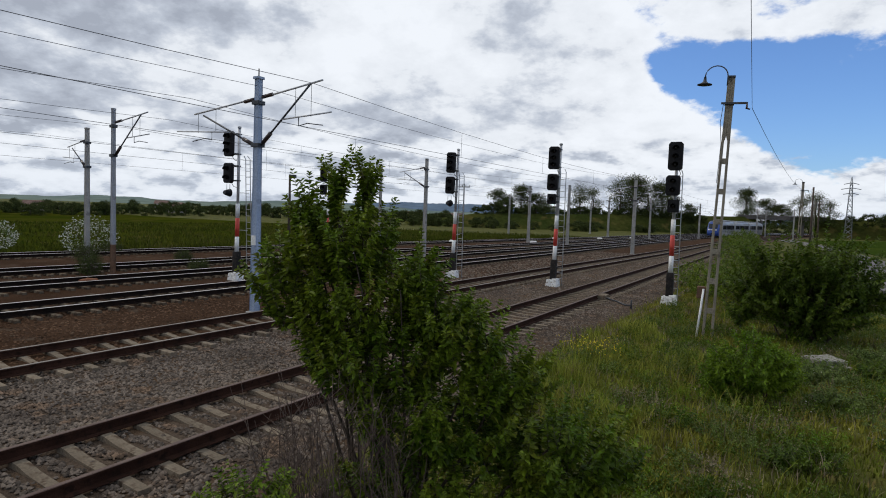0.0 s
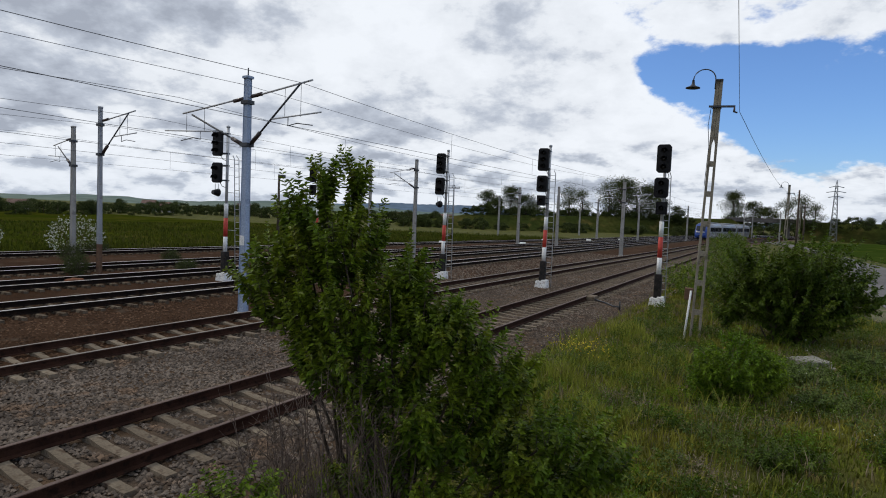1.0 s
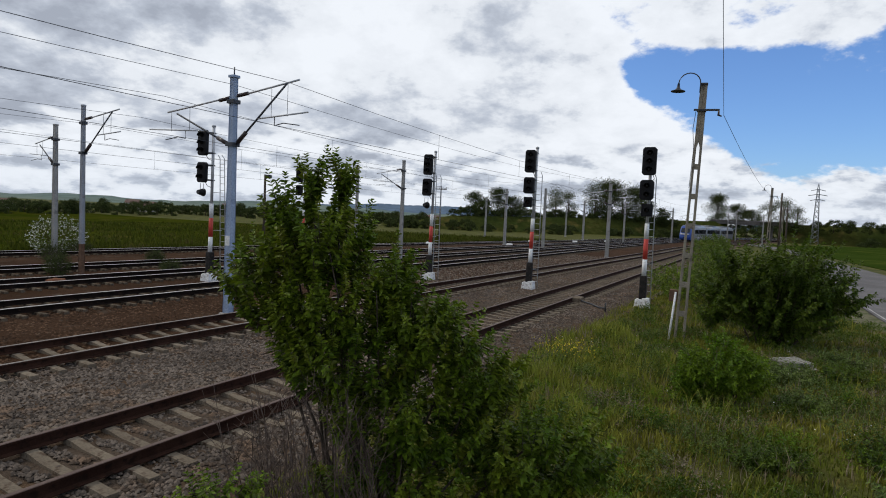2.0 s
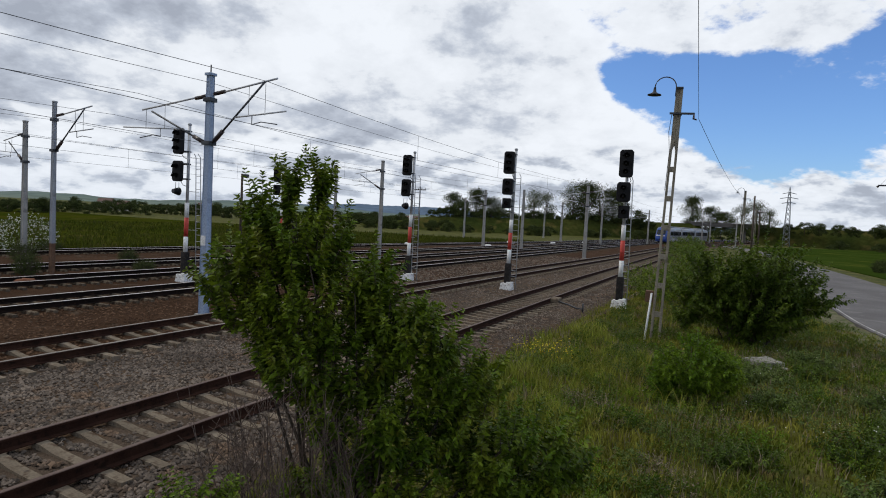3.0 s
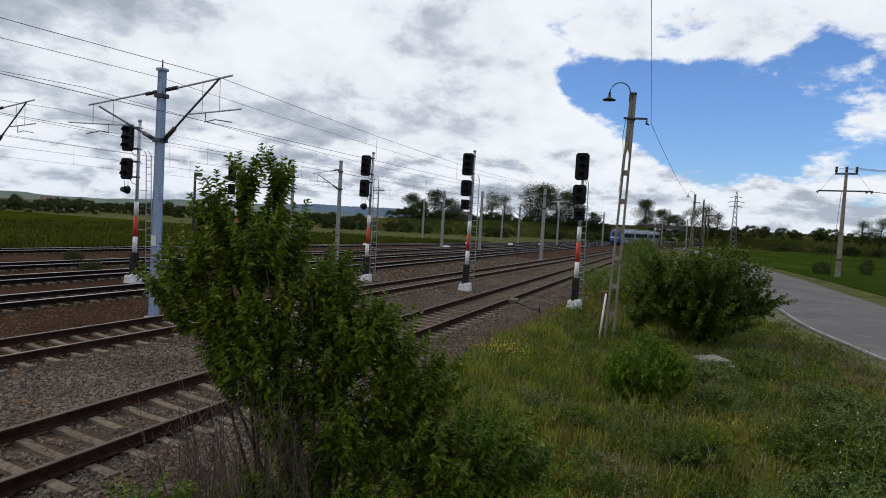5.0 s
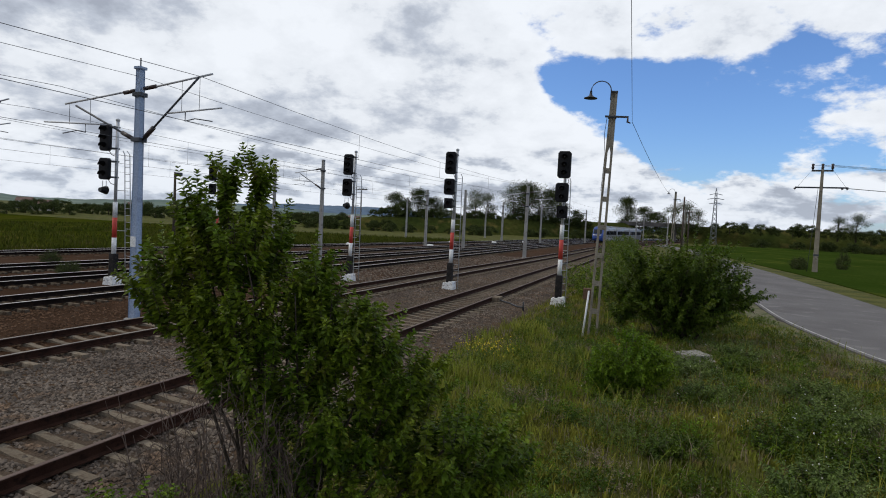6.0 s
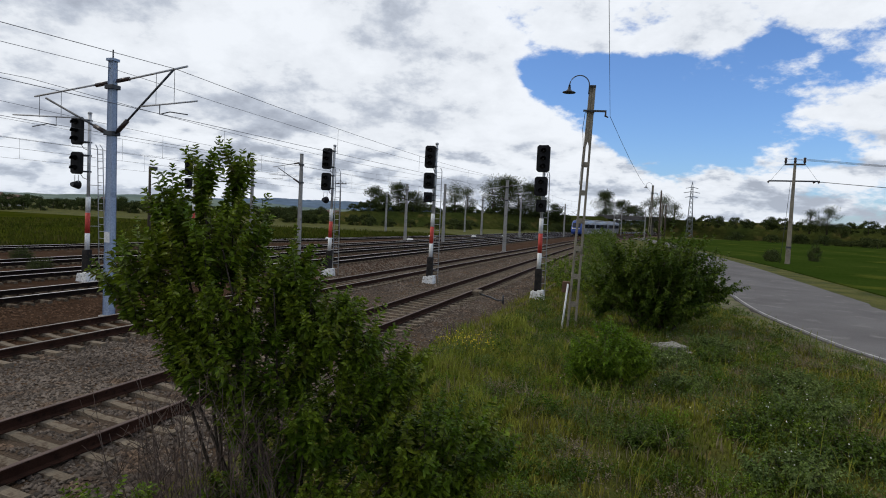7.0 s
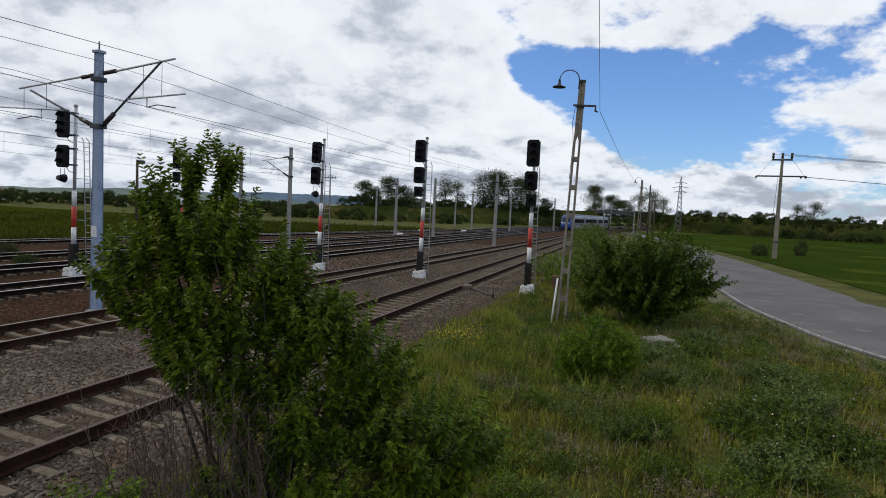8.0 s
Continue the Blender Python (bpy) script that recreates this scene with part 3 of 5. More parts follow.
# ---------------------------------------------------------------- overhead line
TURN = -30.0  # local y points along the tracks, local -x away from the camera across them


def add_cantilever(mast, side, reach, z_top, z_low, z_reg, reg_reach, rise=0.2):
    """Hinged bracket: top tie, diagonal tube with its insulator, hangers, registration arm."""
    x = side
    part("top_tube", tube([(0.12 * x, 0, z_top - rise), (reach * x, 0, z_top)], 0.028), M["galv"], mast)
    part("insulator", tube([(0.18 * x, 0, z_top - rise * 0.93), (0.6 * x, 0, z_top - rise * 0.78)], 0.06, 8), M["insulator"], mast, "dark ribbed insulator")
    part("strut_tube", tube([(0.14 * x, 0, z_low), ((reach - 0.45) * x, 0, z_top - 0.06)], 0.03), M["steel_dark"], mast)
    d = Vector(((reach - 0.59) * x, 0, z_top - 0.06 - z_low)).normalized()
    a = Vector((0.14 * x, 0, z_low))
    part("insulator", tube([a + d * 0.1, a + d * 0.55], 0.065, 8), M["insulator"], mast)
    t = (z_reg - z_low) / (z_top - 0.06 - z_low)
    xr = 0.14 + (reach - 0.59) * t
    part("registration_tube", tube([(xr * x, 0, z_reg), (reg_reach * x, 0, z_reg + 0.12)], 0.024), M["galv"], mast)
    xs = xr + (reg_reach - xr) * 0.35
    part("steady_arm", tube([(xs * x, 0, z_reg + 0.05), (xs * x, 0, z_reg - 0.22), ((xs + 0.35) * x, 0, z_reg - 0.16), ((xs + 0.95) * x, 0, z_reg - 0.24)], 0.016), M["steel_dark"], mast)
    for f in (0.35, 0.75):
        xx = xr + (reg_reach - xr) * f * 0.8
        zt = z_top - rise + rise * min(1.0, xx / reach)
        part("hanger", tube([(xx * x, 0, z_reg + 0.03), (min(xx, reach) * x, 0, zt)], 0.009, 4), M["steel_dark"], mast)


def build_mast(at, height, material, sides, label, width=0.24, tapered=True, rust_foot=False, plate=False, lean=0.0):
    m = thing("catenary_mast", at, label, "catenary mast", "catenary masts", TURN)
    m.rotation_euler.y = radians(lean)
    bm = bmesh.new()
    t = 0.72 if tapered else 1.0
    w, k = width / 2, 0
    zs = [-0.3, 1.4, height * 0.5, height] if rust_foot else [-0.3, height * 0.5, height]
    rings = []
    for z in zs:
        f = 1 - (1 - t) * max(0, z) / height
        ring = []
        for cx, cy in ((-1, -1), (1, -1), (1, 1), (-1, 1)):
            for e in ((-0.82, 1), (1, -0.82)) if cx * cy > 0 else ((1, -0.82), (-0.82, 1)):
                ring.append(bm.verts.new((cx * w * f * (abs(e[0])), cy * w * f * 0.9 * abs(e[1]), z)))
        rings.append(ring)
    for a, b in zip(rings, rings[1:]):
        for j in range(8):
            f = bm.faces.new((a[j], a[(j + 1) % 8], b[(j + 1) % 8], b[j]))
            f.material_index = 1 if rust_foot and a is rings[0] else 0
    bm.faces.new(rings[-1])
    bmesh.ops.recalc_face_normals(bm, faces=bm.faces)
    part("column", bm, (material, M["rust"]), m)
    w2, cap = w * t, 0.03 if plate else 0.004
    part("cap", box((-w2 - cap, -w2 - cap, height - 0.03), (w2 + cap, w2 + cap, height + 0.05), 0.012), material, m)
    if sides:
        for z in (height - 0.75, height - 2.05):
            f = 1 - (1 - t) * z / height
            part("clamp", box((-w * f - 0.05, -w * f - 0.04, z - 0.06), (w * f + 0.05, w * f + 0.04, z + 0.06), 0.01), M["steel_dark"], m)
    for side, reach, reg in sides:
        rise = 0.35 * side
        add_cantilever(m, side, reach, height - 0.6 + rise, height - 2.05, height - 1.45 + 0.15 * side, reg, rise)
    part("foot", box((-w - 0.06, -w - 0.06, -0.25), (w + 0.06, w + 0.06, 0.05), 0.02), M["concrete"], m, "concrete footing")
    if plate:
        part("number_plate", box((w * 0.5 - 0.12, -w - 0.02, 2.15), (w * 0.5 + 0.06, -w + 0.006, 2.45), 0.004), M["white"], m, "small white plate")
    return m


def xyz(s, u, z=-0.1):
    return su(s, u, z)


build_mast((-5.90, 18.75, -0.05), 7.3, M["mast_blue"], ((1, 2.6, 2.95), (-1, 3.0, 3.9)), "blue-grey painted mast carrying two bracket arms beside the track", 0.27, True, False, True)
build_mast((-14.98, 27.03, -0.05), 7.45, M["mast_grey"], ((1, 2.5, 2.6),), "grey mast with a rusty foot and one bracket arm", 0.21, True, True)
build_mast((-19.4, 32.45, -0.1), 7.25, M["concrete"], ((-1, 1.9, 2.4),), "grey concrete mast with one bracket arm", 0.27)
for at, sides in (((-1.5, 45.1), ((-1, 2.4, 2.7),)), ((-6.0, 55.3), ((-1, 2.2, 2.5),)), ((11.15, 79.5), ((-1, 2.3, 2.6),)), ((15.2, 74.0), ()),
                  ((18.9, 60.0), ((-1, 2.3, 2.6), (1, 2.3, 2.6))), ((12.2, 114.1), ((1, 2.3, 2.6),)), ((29.3, 107.5), ((-1, 2.2, 2.5),)), ((33.7, 138.9), ((1, 2.2, 2.5),)),
                  ((37.9, 110.9), ((-1, 2.2, 2.5), (1, 2.2, 2.5))), ((53.9, 127.1), ((-1, 2.2, 2.5),)), ((72.0, 160.0), ((-1, 2.2, 2.5),)), ((79.0, 152.0), ((1, 2.2, 2.5),)), ((94, 176), ((-1, 2.2, 2.5),)), ((86, 148), ())):
    build_mast((at[0], at[1], -0.1), 7.4, M["concrete"], sides, "grey concrete catenary mast standing among the tracks", 0.28 if at[1] < 58 else 0.36)


def sagging(a, b, sag, n=10):
    a, b = Vector(a), Vector(b)
    return [a.lerp(b, k / n) - Vector((0, 0, 4 * sag * (k / n) * (1 - k / n))) for k in range(n + 1)]


def build_catenary(table, shift, z_top, z_low, supports, label, r=0.008):
    """Carrying wire sagging between masts, contact wire below, droppers between the two."""
    ob = thing("overhead_line", (0, 0, 0), label, "overhead wire", "overhead wires")
    car, con = bmesh.new(), bmesh.new()
    for a, b in zip(supports, supports[1:]):
        pa, pb = su(a, along(table, a) + shift, z_top), su(b, along(table, b) + shift, z_top)
        sag = 0.6 * ((b - a) / 50) ** 2
        top = sagging(pa, pb, sag)
        add_tube(car, top, r, 5)
        la, lb = su(a, along(table, a) + shift, z_low), su(b, along(table, b) + shift, z_low)
        add_tube(con, [la, la.lerp(lb, 0.5), lb], r, 5)
        k = max(3, round((b - a) / 8))
        for j in range(1, k):
            f = j / k
            t = pa.lerp(pb, f) - Vector((0, 0, 4 * sag * f * (1 - f)))
            part("dropper", tube([t, la.lerp(lb, f)], 0.006, 4), M["wire"], ob)
    part("carrying_wire", car, M["wire"], ob)
    part("contact_wire", con, M["wire"], ob)


SUP = [-88, -38, 13.3, 57, 107, 160]
build_catenary(TRACKS[1], -0.6, 6.95, 5.65, SUP, "thin dark carrying and contact wires above the track")
build_catenary(TRACKS[2], -1.4, 6.85, 5.6, SUP, "thin dark carrying and contact wires above the main line")
build_catenary(TRACKS[3], 0.0, 7.0, 5.6, [-80, -30, 17, 57, 107, 160], "thin dark wires above the further track")
build_catenary(TRACKS[4], 0.0, 7.0, 5.6, [-80, -30, 18, 45, 77, 120], "thin dark wires above the further track")
build_catenary(TRACKS[5], 0.0, 7.0, 5.6, [-80, -30, 18, 45, 77, 120], "thin dark wires above the track beside the meadow")
feeder = thing("feeder_wire", (0, 0, 0), "single thin wire carried along the mast tops", "overhead wire")
part("pin", tube([(-5.90, 18.75, 7.2), (-5.90, 18.75, 7.55)], 0.02), M["steel_dark"], feeder)
bm = bmesh.new()
fa = Vector((-5.90, 18.75, 7.02))
for a, b in ((fa - DS * 51 - Vector((0, 0, 0.3)), fa), (fa, Vector((18.9, 60.0, 7.5))), (Vector((18.9, 60.0, 7.5)), Vector((53.9, 127.1, 7.5)))):
    add_tube(bm, sagging(a, b, 0.5), 0.007, 5)
part("wire", bm, M["wire"], feeder)

# ---------------------------------------------------------------- signals


def add_head(sig, z0, z1, width, lenses, x=0.0, name="signal_head"):
    """Black backboard with cut corners, round lenses and hoods over them; it faces local -y."""
    w, c = width / 2, width * (0.15 if lenses > 1 else 0.04)
    bm = bmesh.new()
    out = [(-w, z0 + c), (-w + c, z0), (w - c, z0), (w, z0 + c), (w, z1 - c), (w - c, z1), (-w + c, z1), (-w, z1 - c)]
    a = [bm.verts.new((x + p, -0.34, q)) for p, q in out]
    b = [bm.verts.new((x + p, -0.16, q)) for p, q in out]
    bm.faces.new(a), bm.faces.new(b[::-1])
    for i in range(8):
        bm.faces.new((a[i], a[(i + 1) % 8], b[(i + 1) % 8], b[i]))
    bmesh.ops.recalc_face_normals(bm, faces=bm.faces)
    bmesh.ops.bevel(bm, geom=bm.edges[:], offset=0.012, segments=1, affect="EDGES")
    head = part(name, bm, M["black"], sig, "black enamelled backboard with unlit lenses")
    for k in range(lenses):
        zc = z0 + (z1 - z0) * (k + 0.5 + 0.12 * (lenses / 2 - k - 0.5)) / lenses
        bm = bmesh.new()
        r = bmesh.ops.create_cone(bm, cap_ends=True, segments=14, radius1=0.095, radius2=0.085, depth=0.03)
        bmesh.ops.transform(bm, verts=r["verts"], matrix=pose(x, -0.355, zc, 90, 0, 0))
        part("lens", bm, M["lens"], head, "dark unlit lens", True)
        bm = bmesh.new()
        n, ra = 9, 0.125
        rows = []
        for yy, rr in ((-0.345, ra), (-0.52, ra * 0.94)):
            rows.append([bm.verts.new((x + rr * math.cos(t), yy, zc + rr * math.sin(t) - (0.03 if yy < -0.5 else 0))) for t in [radians(-15 + 210 * j / n) for j in range(n + 1)]])
        for j in range(n):
            bm.faces.new((rows[0][j], rows[0][j + 1], rows[1][j + 1], rows[1][j]))
        bmesh.ops.solidify(bm, geom=bm.faces[:], thickness=0.008)
        part("hood", bm, M["black"], head, "black lens hood", True)


def build_signal(at, height, heads, round_lamp, ladder_x, label, lean=0.0, turn=TURN, ladder_y=0.22):
    s = thing("light_signal", at, label, "railway signal", "signals between the tracks", turn)
    s.rotation_euler.y = radians(lean)
    bm = bmesh.new()
    for sx, w in ((-1, 0.36), (1, 0.36)):
        lo, hi = (-0.32, 0.02) if sx < 0 else (0.0, 0.32)
        add_box(bm, (lo, -0.29, -0.25), (hi, 0.29, 0.36 + 0.03 * sx), 0.05)
    for v in bm.verts:
        f = 1.0 - 0.22 * max(0.0, min(1.0, v.co.z / 0.4))
        v.co.x, v.co.y = v.co.x * f + 0.02 * noise.noise(v.co * 4), v.co.y * f + 0.02 * noise.noise(v.co * 5)
    part("plinth", bm, M["plinth"], s, "chipped whitewashed concrete block")
    part("sleeve", box((-0.14, -0.13, 0.3), (0.14, 0.13, 1.32), 0.03), M["tar"], s, "black tarred lower casing")
    for z0, z1, m, r in ((1.3, 2.0, "white", 0.095), (2.0, 2.85, "red", 0.095), (2.85, 3.5, "white", 0.093), (3.5, height, "galv", 0.065)):
        part("post_section", tube([(0, 0, z0), (0, 0, z1)], r, 12), M[m], s, {"white": "white painted post band", "red": "red painted post band"}.get(m, "grey steel post"))
    part("post_cap", tube([(0, 0, height), (0, 0, height + 0.07), (0, 0, height + 0.1)], [0.085, 0.085, 0.02], 10), M["galv"], s)
    for z0, z1, w, n, x in heads:
        add_head(s, z0, z1, w, n, x)
        for zz in (z0 + 0.12, z1 - 0.12):
            part("head_clamp", box((min(0, x) - 0.06, -0.2, zz - 0.03), (max(0, x) + 0.06, 0.09, zz + 0.03), 0.008), M["steel_dark"], s)
        part("cable", tube([(x + w * 0.3, -0.2, z0), (x + w * 0.38, -0.12, z0 - 0.14), (0.07, 0, z0 - 0.24)], 0.014, 5), M["steel_dark"], s)
    if round_lamp:
        z, x = round_lamp
        for sx in (-0.1, 0.1):
            part("bracket", tube([(x + sx, -0.25, z + 0.4), (x + sx, -0.25, z)], 0.014, 5), M["galv"], s)
        bm = bmesh.new()
        r = bmesh.ops.create_cone(bm, cap_ends=True, segments=16, radius1=0.18, radius2=0.10, depth=0.28)
        bmesh.ops.transform(bm, verts=r["verts"], matrix=pose(x, -0.3, z, 90, 0, 0))
        lamp = part("round_lamp", bm, M["black"], s, "round black guiding lamp", True)
        bm = bmesh.new()
        r = bmesh.ops.create_cone(bm, cap_ends=True, segments=14, radius1=0.1, radius2=0.09, depth=0.02)
        bmesh.ops.transform(bm, verts=r["verts"], matrix=pose(x, -0.46, z, 90, 0, 0))
        part("lens", bm, M["lens"], lamp)
    # ladder, bowed back to the post at its head
    lx, top = ladder_x, heads[0][0] + 0.05
    lad = part("ladder", tube([(lx - 0.17, ladder_y + 0.25, 0.0), (lx - 0.14, ladder_y, top - 0.15), (lx - 0.12, 0.1, top)], 0.02), M["galv"], s, "grey steel ladder")
    part("rail", tube([(lx + 0.17, ladder_y + 0.25, 0.0), (lx + 0.14, ladder_y, top - 0.15), (lx + 0.10, 0.1, top)], 0.02), M["galv"], lad)
    z = 0.35
    while z < top - 0.2:
        f = z / (top - 0.15)
        yy, hw = ladder_y + 0.25 * (1 - f), 0.17 - 0.03 * f
        part("rung", tube([(lx - hw, yy, z), (lx + hw, yy, z)], 0.012, 5), M["galv"], lad)
        z += 0.29
    for zz in (2.3, 4.0):
        part("stay", tube([(0, 0, zz), (lx, ladder_y + 0.1, zz)], 0.014, 5), M["galv"], s)
    return s


THREE = "red-and-white banded signal post with three black heads,"
build_signal((9.37, 24.6, -0.1), 6.55, ((5.48, 6.62, 0.55, 3, -0.02), (4.46, 5.28, 0.55, 2, -0.06), (3.78, 4.30, 0.44, 1, 0.0)), None, 0.08, THREE + " at the grass edge", 0.0)
build_signal((5.47, 29.62, -0.1), 6.95, ((5.75, 6.85, 0.53, 3, -0.22), (4.72, 5.52, 0.53, 2, -0.22), (4.05, 4.55, 0.42, 1, -0.22)), None, 0.13, THREE + " between two tracks", 0.8)
build_signal((0.49, 31.92, -0.1), 6.75, ((5.55, 6.62, 0.50, 3, -0.26), (4.45, 5.35, 0.50, 2, -0.26)), (3.95, -0.26), 0.16, "banded signal post with two black heads and a round lamp", 1.0)
build_signal((-9.48, 27.32, -0.1), 6.9, ((5.62, 6.75, 0.52, 3, -0.36), (4.42, 5.32, 0.52, 2, -0.36)), (3.98, -0.36), 0.34, "signal post with two black heads and a long grey ladder", 0.6)
build_signal((-9.1, 46.6, -0.1), 6.8, ((5.5, 6.65, 0.6, 3, -0.3), (4.5, 5.3, 0.6, 2, -0.3)), None, 0.34, "far signal post with black heads seen beyond the bush")

# ---------------------------------------------------------------- lamp posts and wires by the road


def build_lamp_post(at, height, label, lean=0.0, turn=0.0, box_on=False):
    p = thing("lamp_post", at, label, "lamp post", "street lamps on concrete poles", turn)
    p.rotation_euler.y = radians(lean)
    slot0, slot1, n = 0.5, height * 0.76, 6
    for sx in (-1, 1):
        bm = bmesh.new()
        rings = []
        for z in (-0.3, slot1, slot1 + 0.15, height):
            f = z / height
            outer, inner = 0.160 - 0.062 * f, 0.085 - 0.042 * min(1, max(0, z) / slot1) if z <= slot1 else 0.0
            a, b = sorted((sx * outer, sx * inner))
            rings.append([bm.verts.new((a, -0.07 + 0.01 * f, z)), bm.verts.new((b, -0.07 + 0.01 * f, z)), bm.verts.new((b, 0.07 - 0.01 * f, z)), bm.verts.new((a, 0.07 - 0.01 * f, z))])
        for q, w in zip(rings, rings[1:]):
            for k in range(4):
                bm.faces.new((q[k], q[(k + 1) % 4], w[(k + 1) % 4], w[k]))
        bm.faces.new(rings[0]), bm.faces.new(rings[-1])
        bmesh.ops.recalc_face_normals(bm, faces=bm.faces)
        bmesh.ops.bevel(bm, geom=bm.edges[:], offset=0.012, segments=1, affect="EDGES")
        part("leg", bm, M["brown_concrete"], p, "weathered concrete limb")
    for k in range(n):
        z = slot0 + (slot1 - slot0) * (k + 0.35) / n
        w = 0.09 - 0.04 * z / slot1
        part("web", box((-w, -0.055, z - 0.08), (w, 0.055, z + 0.08), 0.01), M["brown_concrete"], p)
    part("cap", box((-0.105, -0.085, height - 0.02), (0.105, 0.085, height + 0.05), 0.02), M["steel_dark"], p)
    part("cross_arm", box((-0.22, -0.13, height - 0.78), (0.48, -0.085, height - 0.72), 0.006), M["steel_dark"], p, "short dark steel bracket")
    part("band", box((-0.125, -0.1, height - 0.79), (0.125, 0.1, height - 0.72), 0.01), M["steel_dark"], p)
    part("insulator", tube([(0.46, -0.11, height - 0.74), (0.46, -0.11, height - 0.9), (0.55, -0.11, height - 0.93)], [0.02, 0.035, 0.02], 8), M["insulator"], p)
    pts = [(-0.10, -0.12, height - 0.25)] + [(-0.10 - 0.30 * (1 - math.cos(t)), -0.12, height + 0.02 + 0.30 * math.sin(t)) for t in [math.pi * k / 10 for k in range(11)]]
    part("gooseneck", tube(pts, 0.017, 7), M["steel_dark"], p, "curved thin lamp bracket")
    bm = bmesh.new()
    prof = [(0.03, 0.02), (0.05, -0.12), (0.11, -0.17), (0.20, -0.20), (0.205, -0.22), (0.12, -0.215), (0.02, -0.2)]
    rings = [[bm.verts.new((-0.70 + r * math.cos(k * math.tau / 16), -0.12 + r * math.sin(k * math.tau / 16), height + z)) for k in range(16)] for r, z in prof]
    for q, w in zip(rings, rings[1:]):
        for k in range(16):
            bm.faces.new((q[k], q[(k + 1) % 16], w[(k + 1) % 16], w[k]))
    bm.faces.new(rings[0])
    part("shade", bm, M["steel_dark"], p, "dark enamelled lamp shade", True)
    part("cable", tube([(-0.15, -0.12, height - 0.75), (-0.19, -0.12, height - 1.3), (-0.12, -0.12, height - 1.9), (-0.14, -0.12, height * 0.6)], 0.009, 5), M["steel_dark"], p)
    if box_on:
        part("meter_box", box((-0.40, -0.02, 1.15), (-0.16, 0.2, 1.5), 0.02), M["rust"], p, "small rusty brown box")
        part("pipe", tube([(-0.31, -0.2, -0.2), (-0.22, -0.16, 1.45)], 0.030, 8), M["white"], p, "white painted pipe")
    return p


LAMP1, LAMP2, LAMP3 = Vector((7.93, 17.66, -0.1)), Vector((33.9, 57.4, -0.1)), Vector((55.5, 90.5, -0.1))
build_lamp_post(LAMP1, 7.62, "slotted concrete lamp post with a curved bracket lamp in the grass", 1.6, -24, True)
build_lamp_post(LAMP2, 7.6, "distant concrete lamp post with a curved bracket lamp", 0.6, -24)
build_lamp_post(LAMP3, 7.4, "distant concrete lamp post with a curved bracket lamp", 0.4, -24)
power = thing("power_cable", (0, 0, 0), "thin dark cable strung from lamp post to lamp post", "cable")
bm = bmesh.new()
c1, c2, c3 = LAMP1 + Vector((0.72, -0.33, 6.72)), LAMP2 + Vector((0.1, -0.1, 6.9)), LAMP3 + Vector((0.1, -0.1, 6.8))
add_tube(bm, sagging(c1, c2, 0.5), 0.008, 5)
add_tube(bm, sagging(c2, c3, 0.4), 0.013, 5)
add_tube(bm, [Vector((-3.8, -6.8, 8.5)), Vector((2.4, 5.3, 7.5)), c1], 0.006, 5)
part("wire", bm, M["wire"], power)


def build_utility_pole(at, height):
    p = thing("utility_pole", at, "concrete power pole with cross-arm and insulators at the field edge", "utility pole", turn=-38)
    bm = bmesh.new()
    rings = [[bm.verts.new((x * w, y * w * 0.8, z)) for x, y in ((-1, -1), (1, -1), (1, 1), (-1, 1))] for z, w in ((-0.3, 0.25), (1.3, 0.22), (height, 0.125))]
    for q, w in zip(rings, rings[1:]):
        for k in range(4):
            bm.faces.new((q[k], q[(k + 1) % 4], w[(k + 1) % 4], w[k]))
    bm.faces.new(rings[-1])
    bmesh.ops.recalc_face_normals(bm, faces=bm.faces)
    bmesh.ops.bevel(bm, geom=bm.edges[:], offset=0.03, segments=1, affect="EDGES")
    part("shaft", bm, M["brown_concrete"], p)
    part("top_arm", box((-0.95, -0.1, height - 0.25), (0.95, 0.1, height - 0.08), 0.02), M["steel_dark"], p)
    for x in (-0.85, 0.0, 0.85):
        part("insulator", tube([(x, 0, height - 0.1), (x, 0, height + 0.12), (x, 0, height + 0.3), (x, 0, height + 0.5), (x, 0, height + 0.56)], [0.05, 0.15, 0.10, 0.15, 0.04], 10), M["insulator"], p, "dark ribbed insulator")
    part("cross_arm", box((-2.3, -0.08, height - 1.95), (2.3, 0.08, height - 1.8), 0.02), M["steel_dark"], p)
    for x in (-2.2, 1.7, 2.1):
        part("insulator", tube([(x, 0, height - 1.85), (x * 1.08, 0, height - 2.05)], [0.05, 0.12], 8), M["insulator"], p)
    for x in (-1, 1):
        part("stay_wire", tube([(x * 0.9, 0, height - 0.1), (x * 2.1, 0, height - 1.82)], 0.012, 4), M["wire"], p)
    part("down_cable", tube([(-0.28, -0.2, height - 1.9), (-0.55, -0.25, 3.0), (-0.72, -0.3, 0.0)], 0.022, 6), M["steel_dark"], p)
    part("band", box((-0.24, -0.2, 1.75), (0.24, 0.2, 1.95), 0.02), M["steel_dark"], p)
    return p


UP = Vector((47.8, 53.8, -0.1))
build_utility_pole(UP, 10.6)
line = thing("power_line", (0, 0, 0), "thin wires leading from the power pole over the field", "power line")
for x, z in ((-0.85, 11.0), (0.0, 11.0), (0.85, 11.0), (2.1, 8.7), (1.7, 8.7)):
    a = UP + Vector((x * math.cos(radians(38)), -x * math.sin(radians(38)), z))
    part("wire", tube(sagging(a, a + Vector((58, -22, -0.6)), 0.8), 0.016, 4), M["wire"], line)


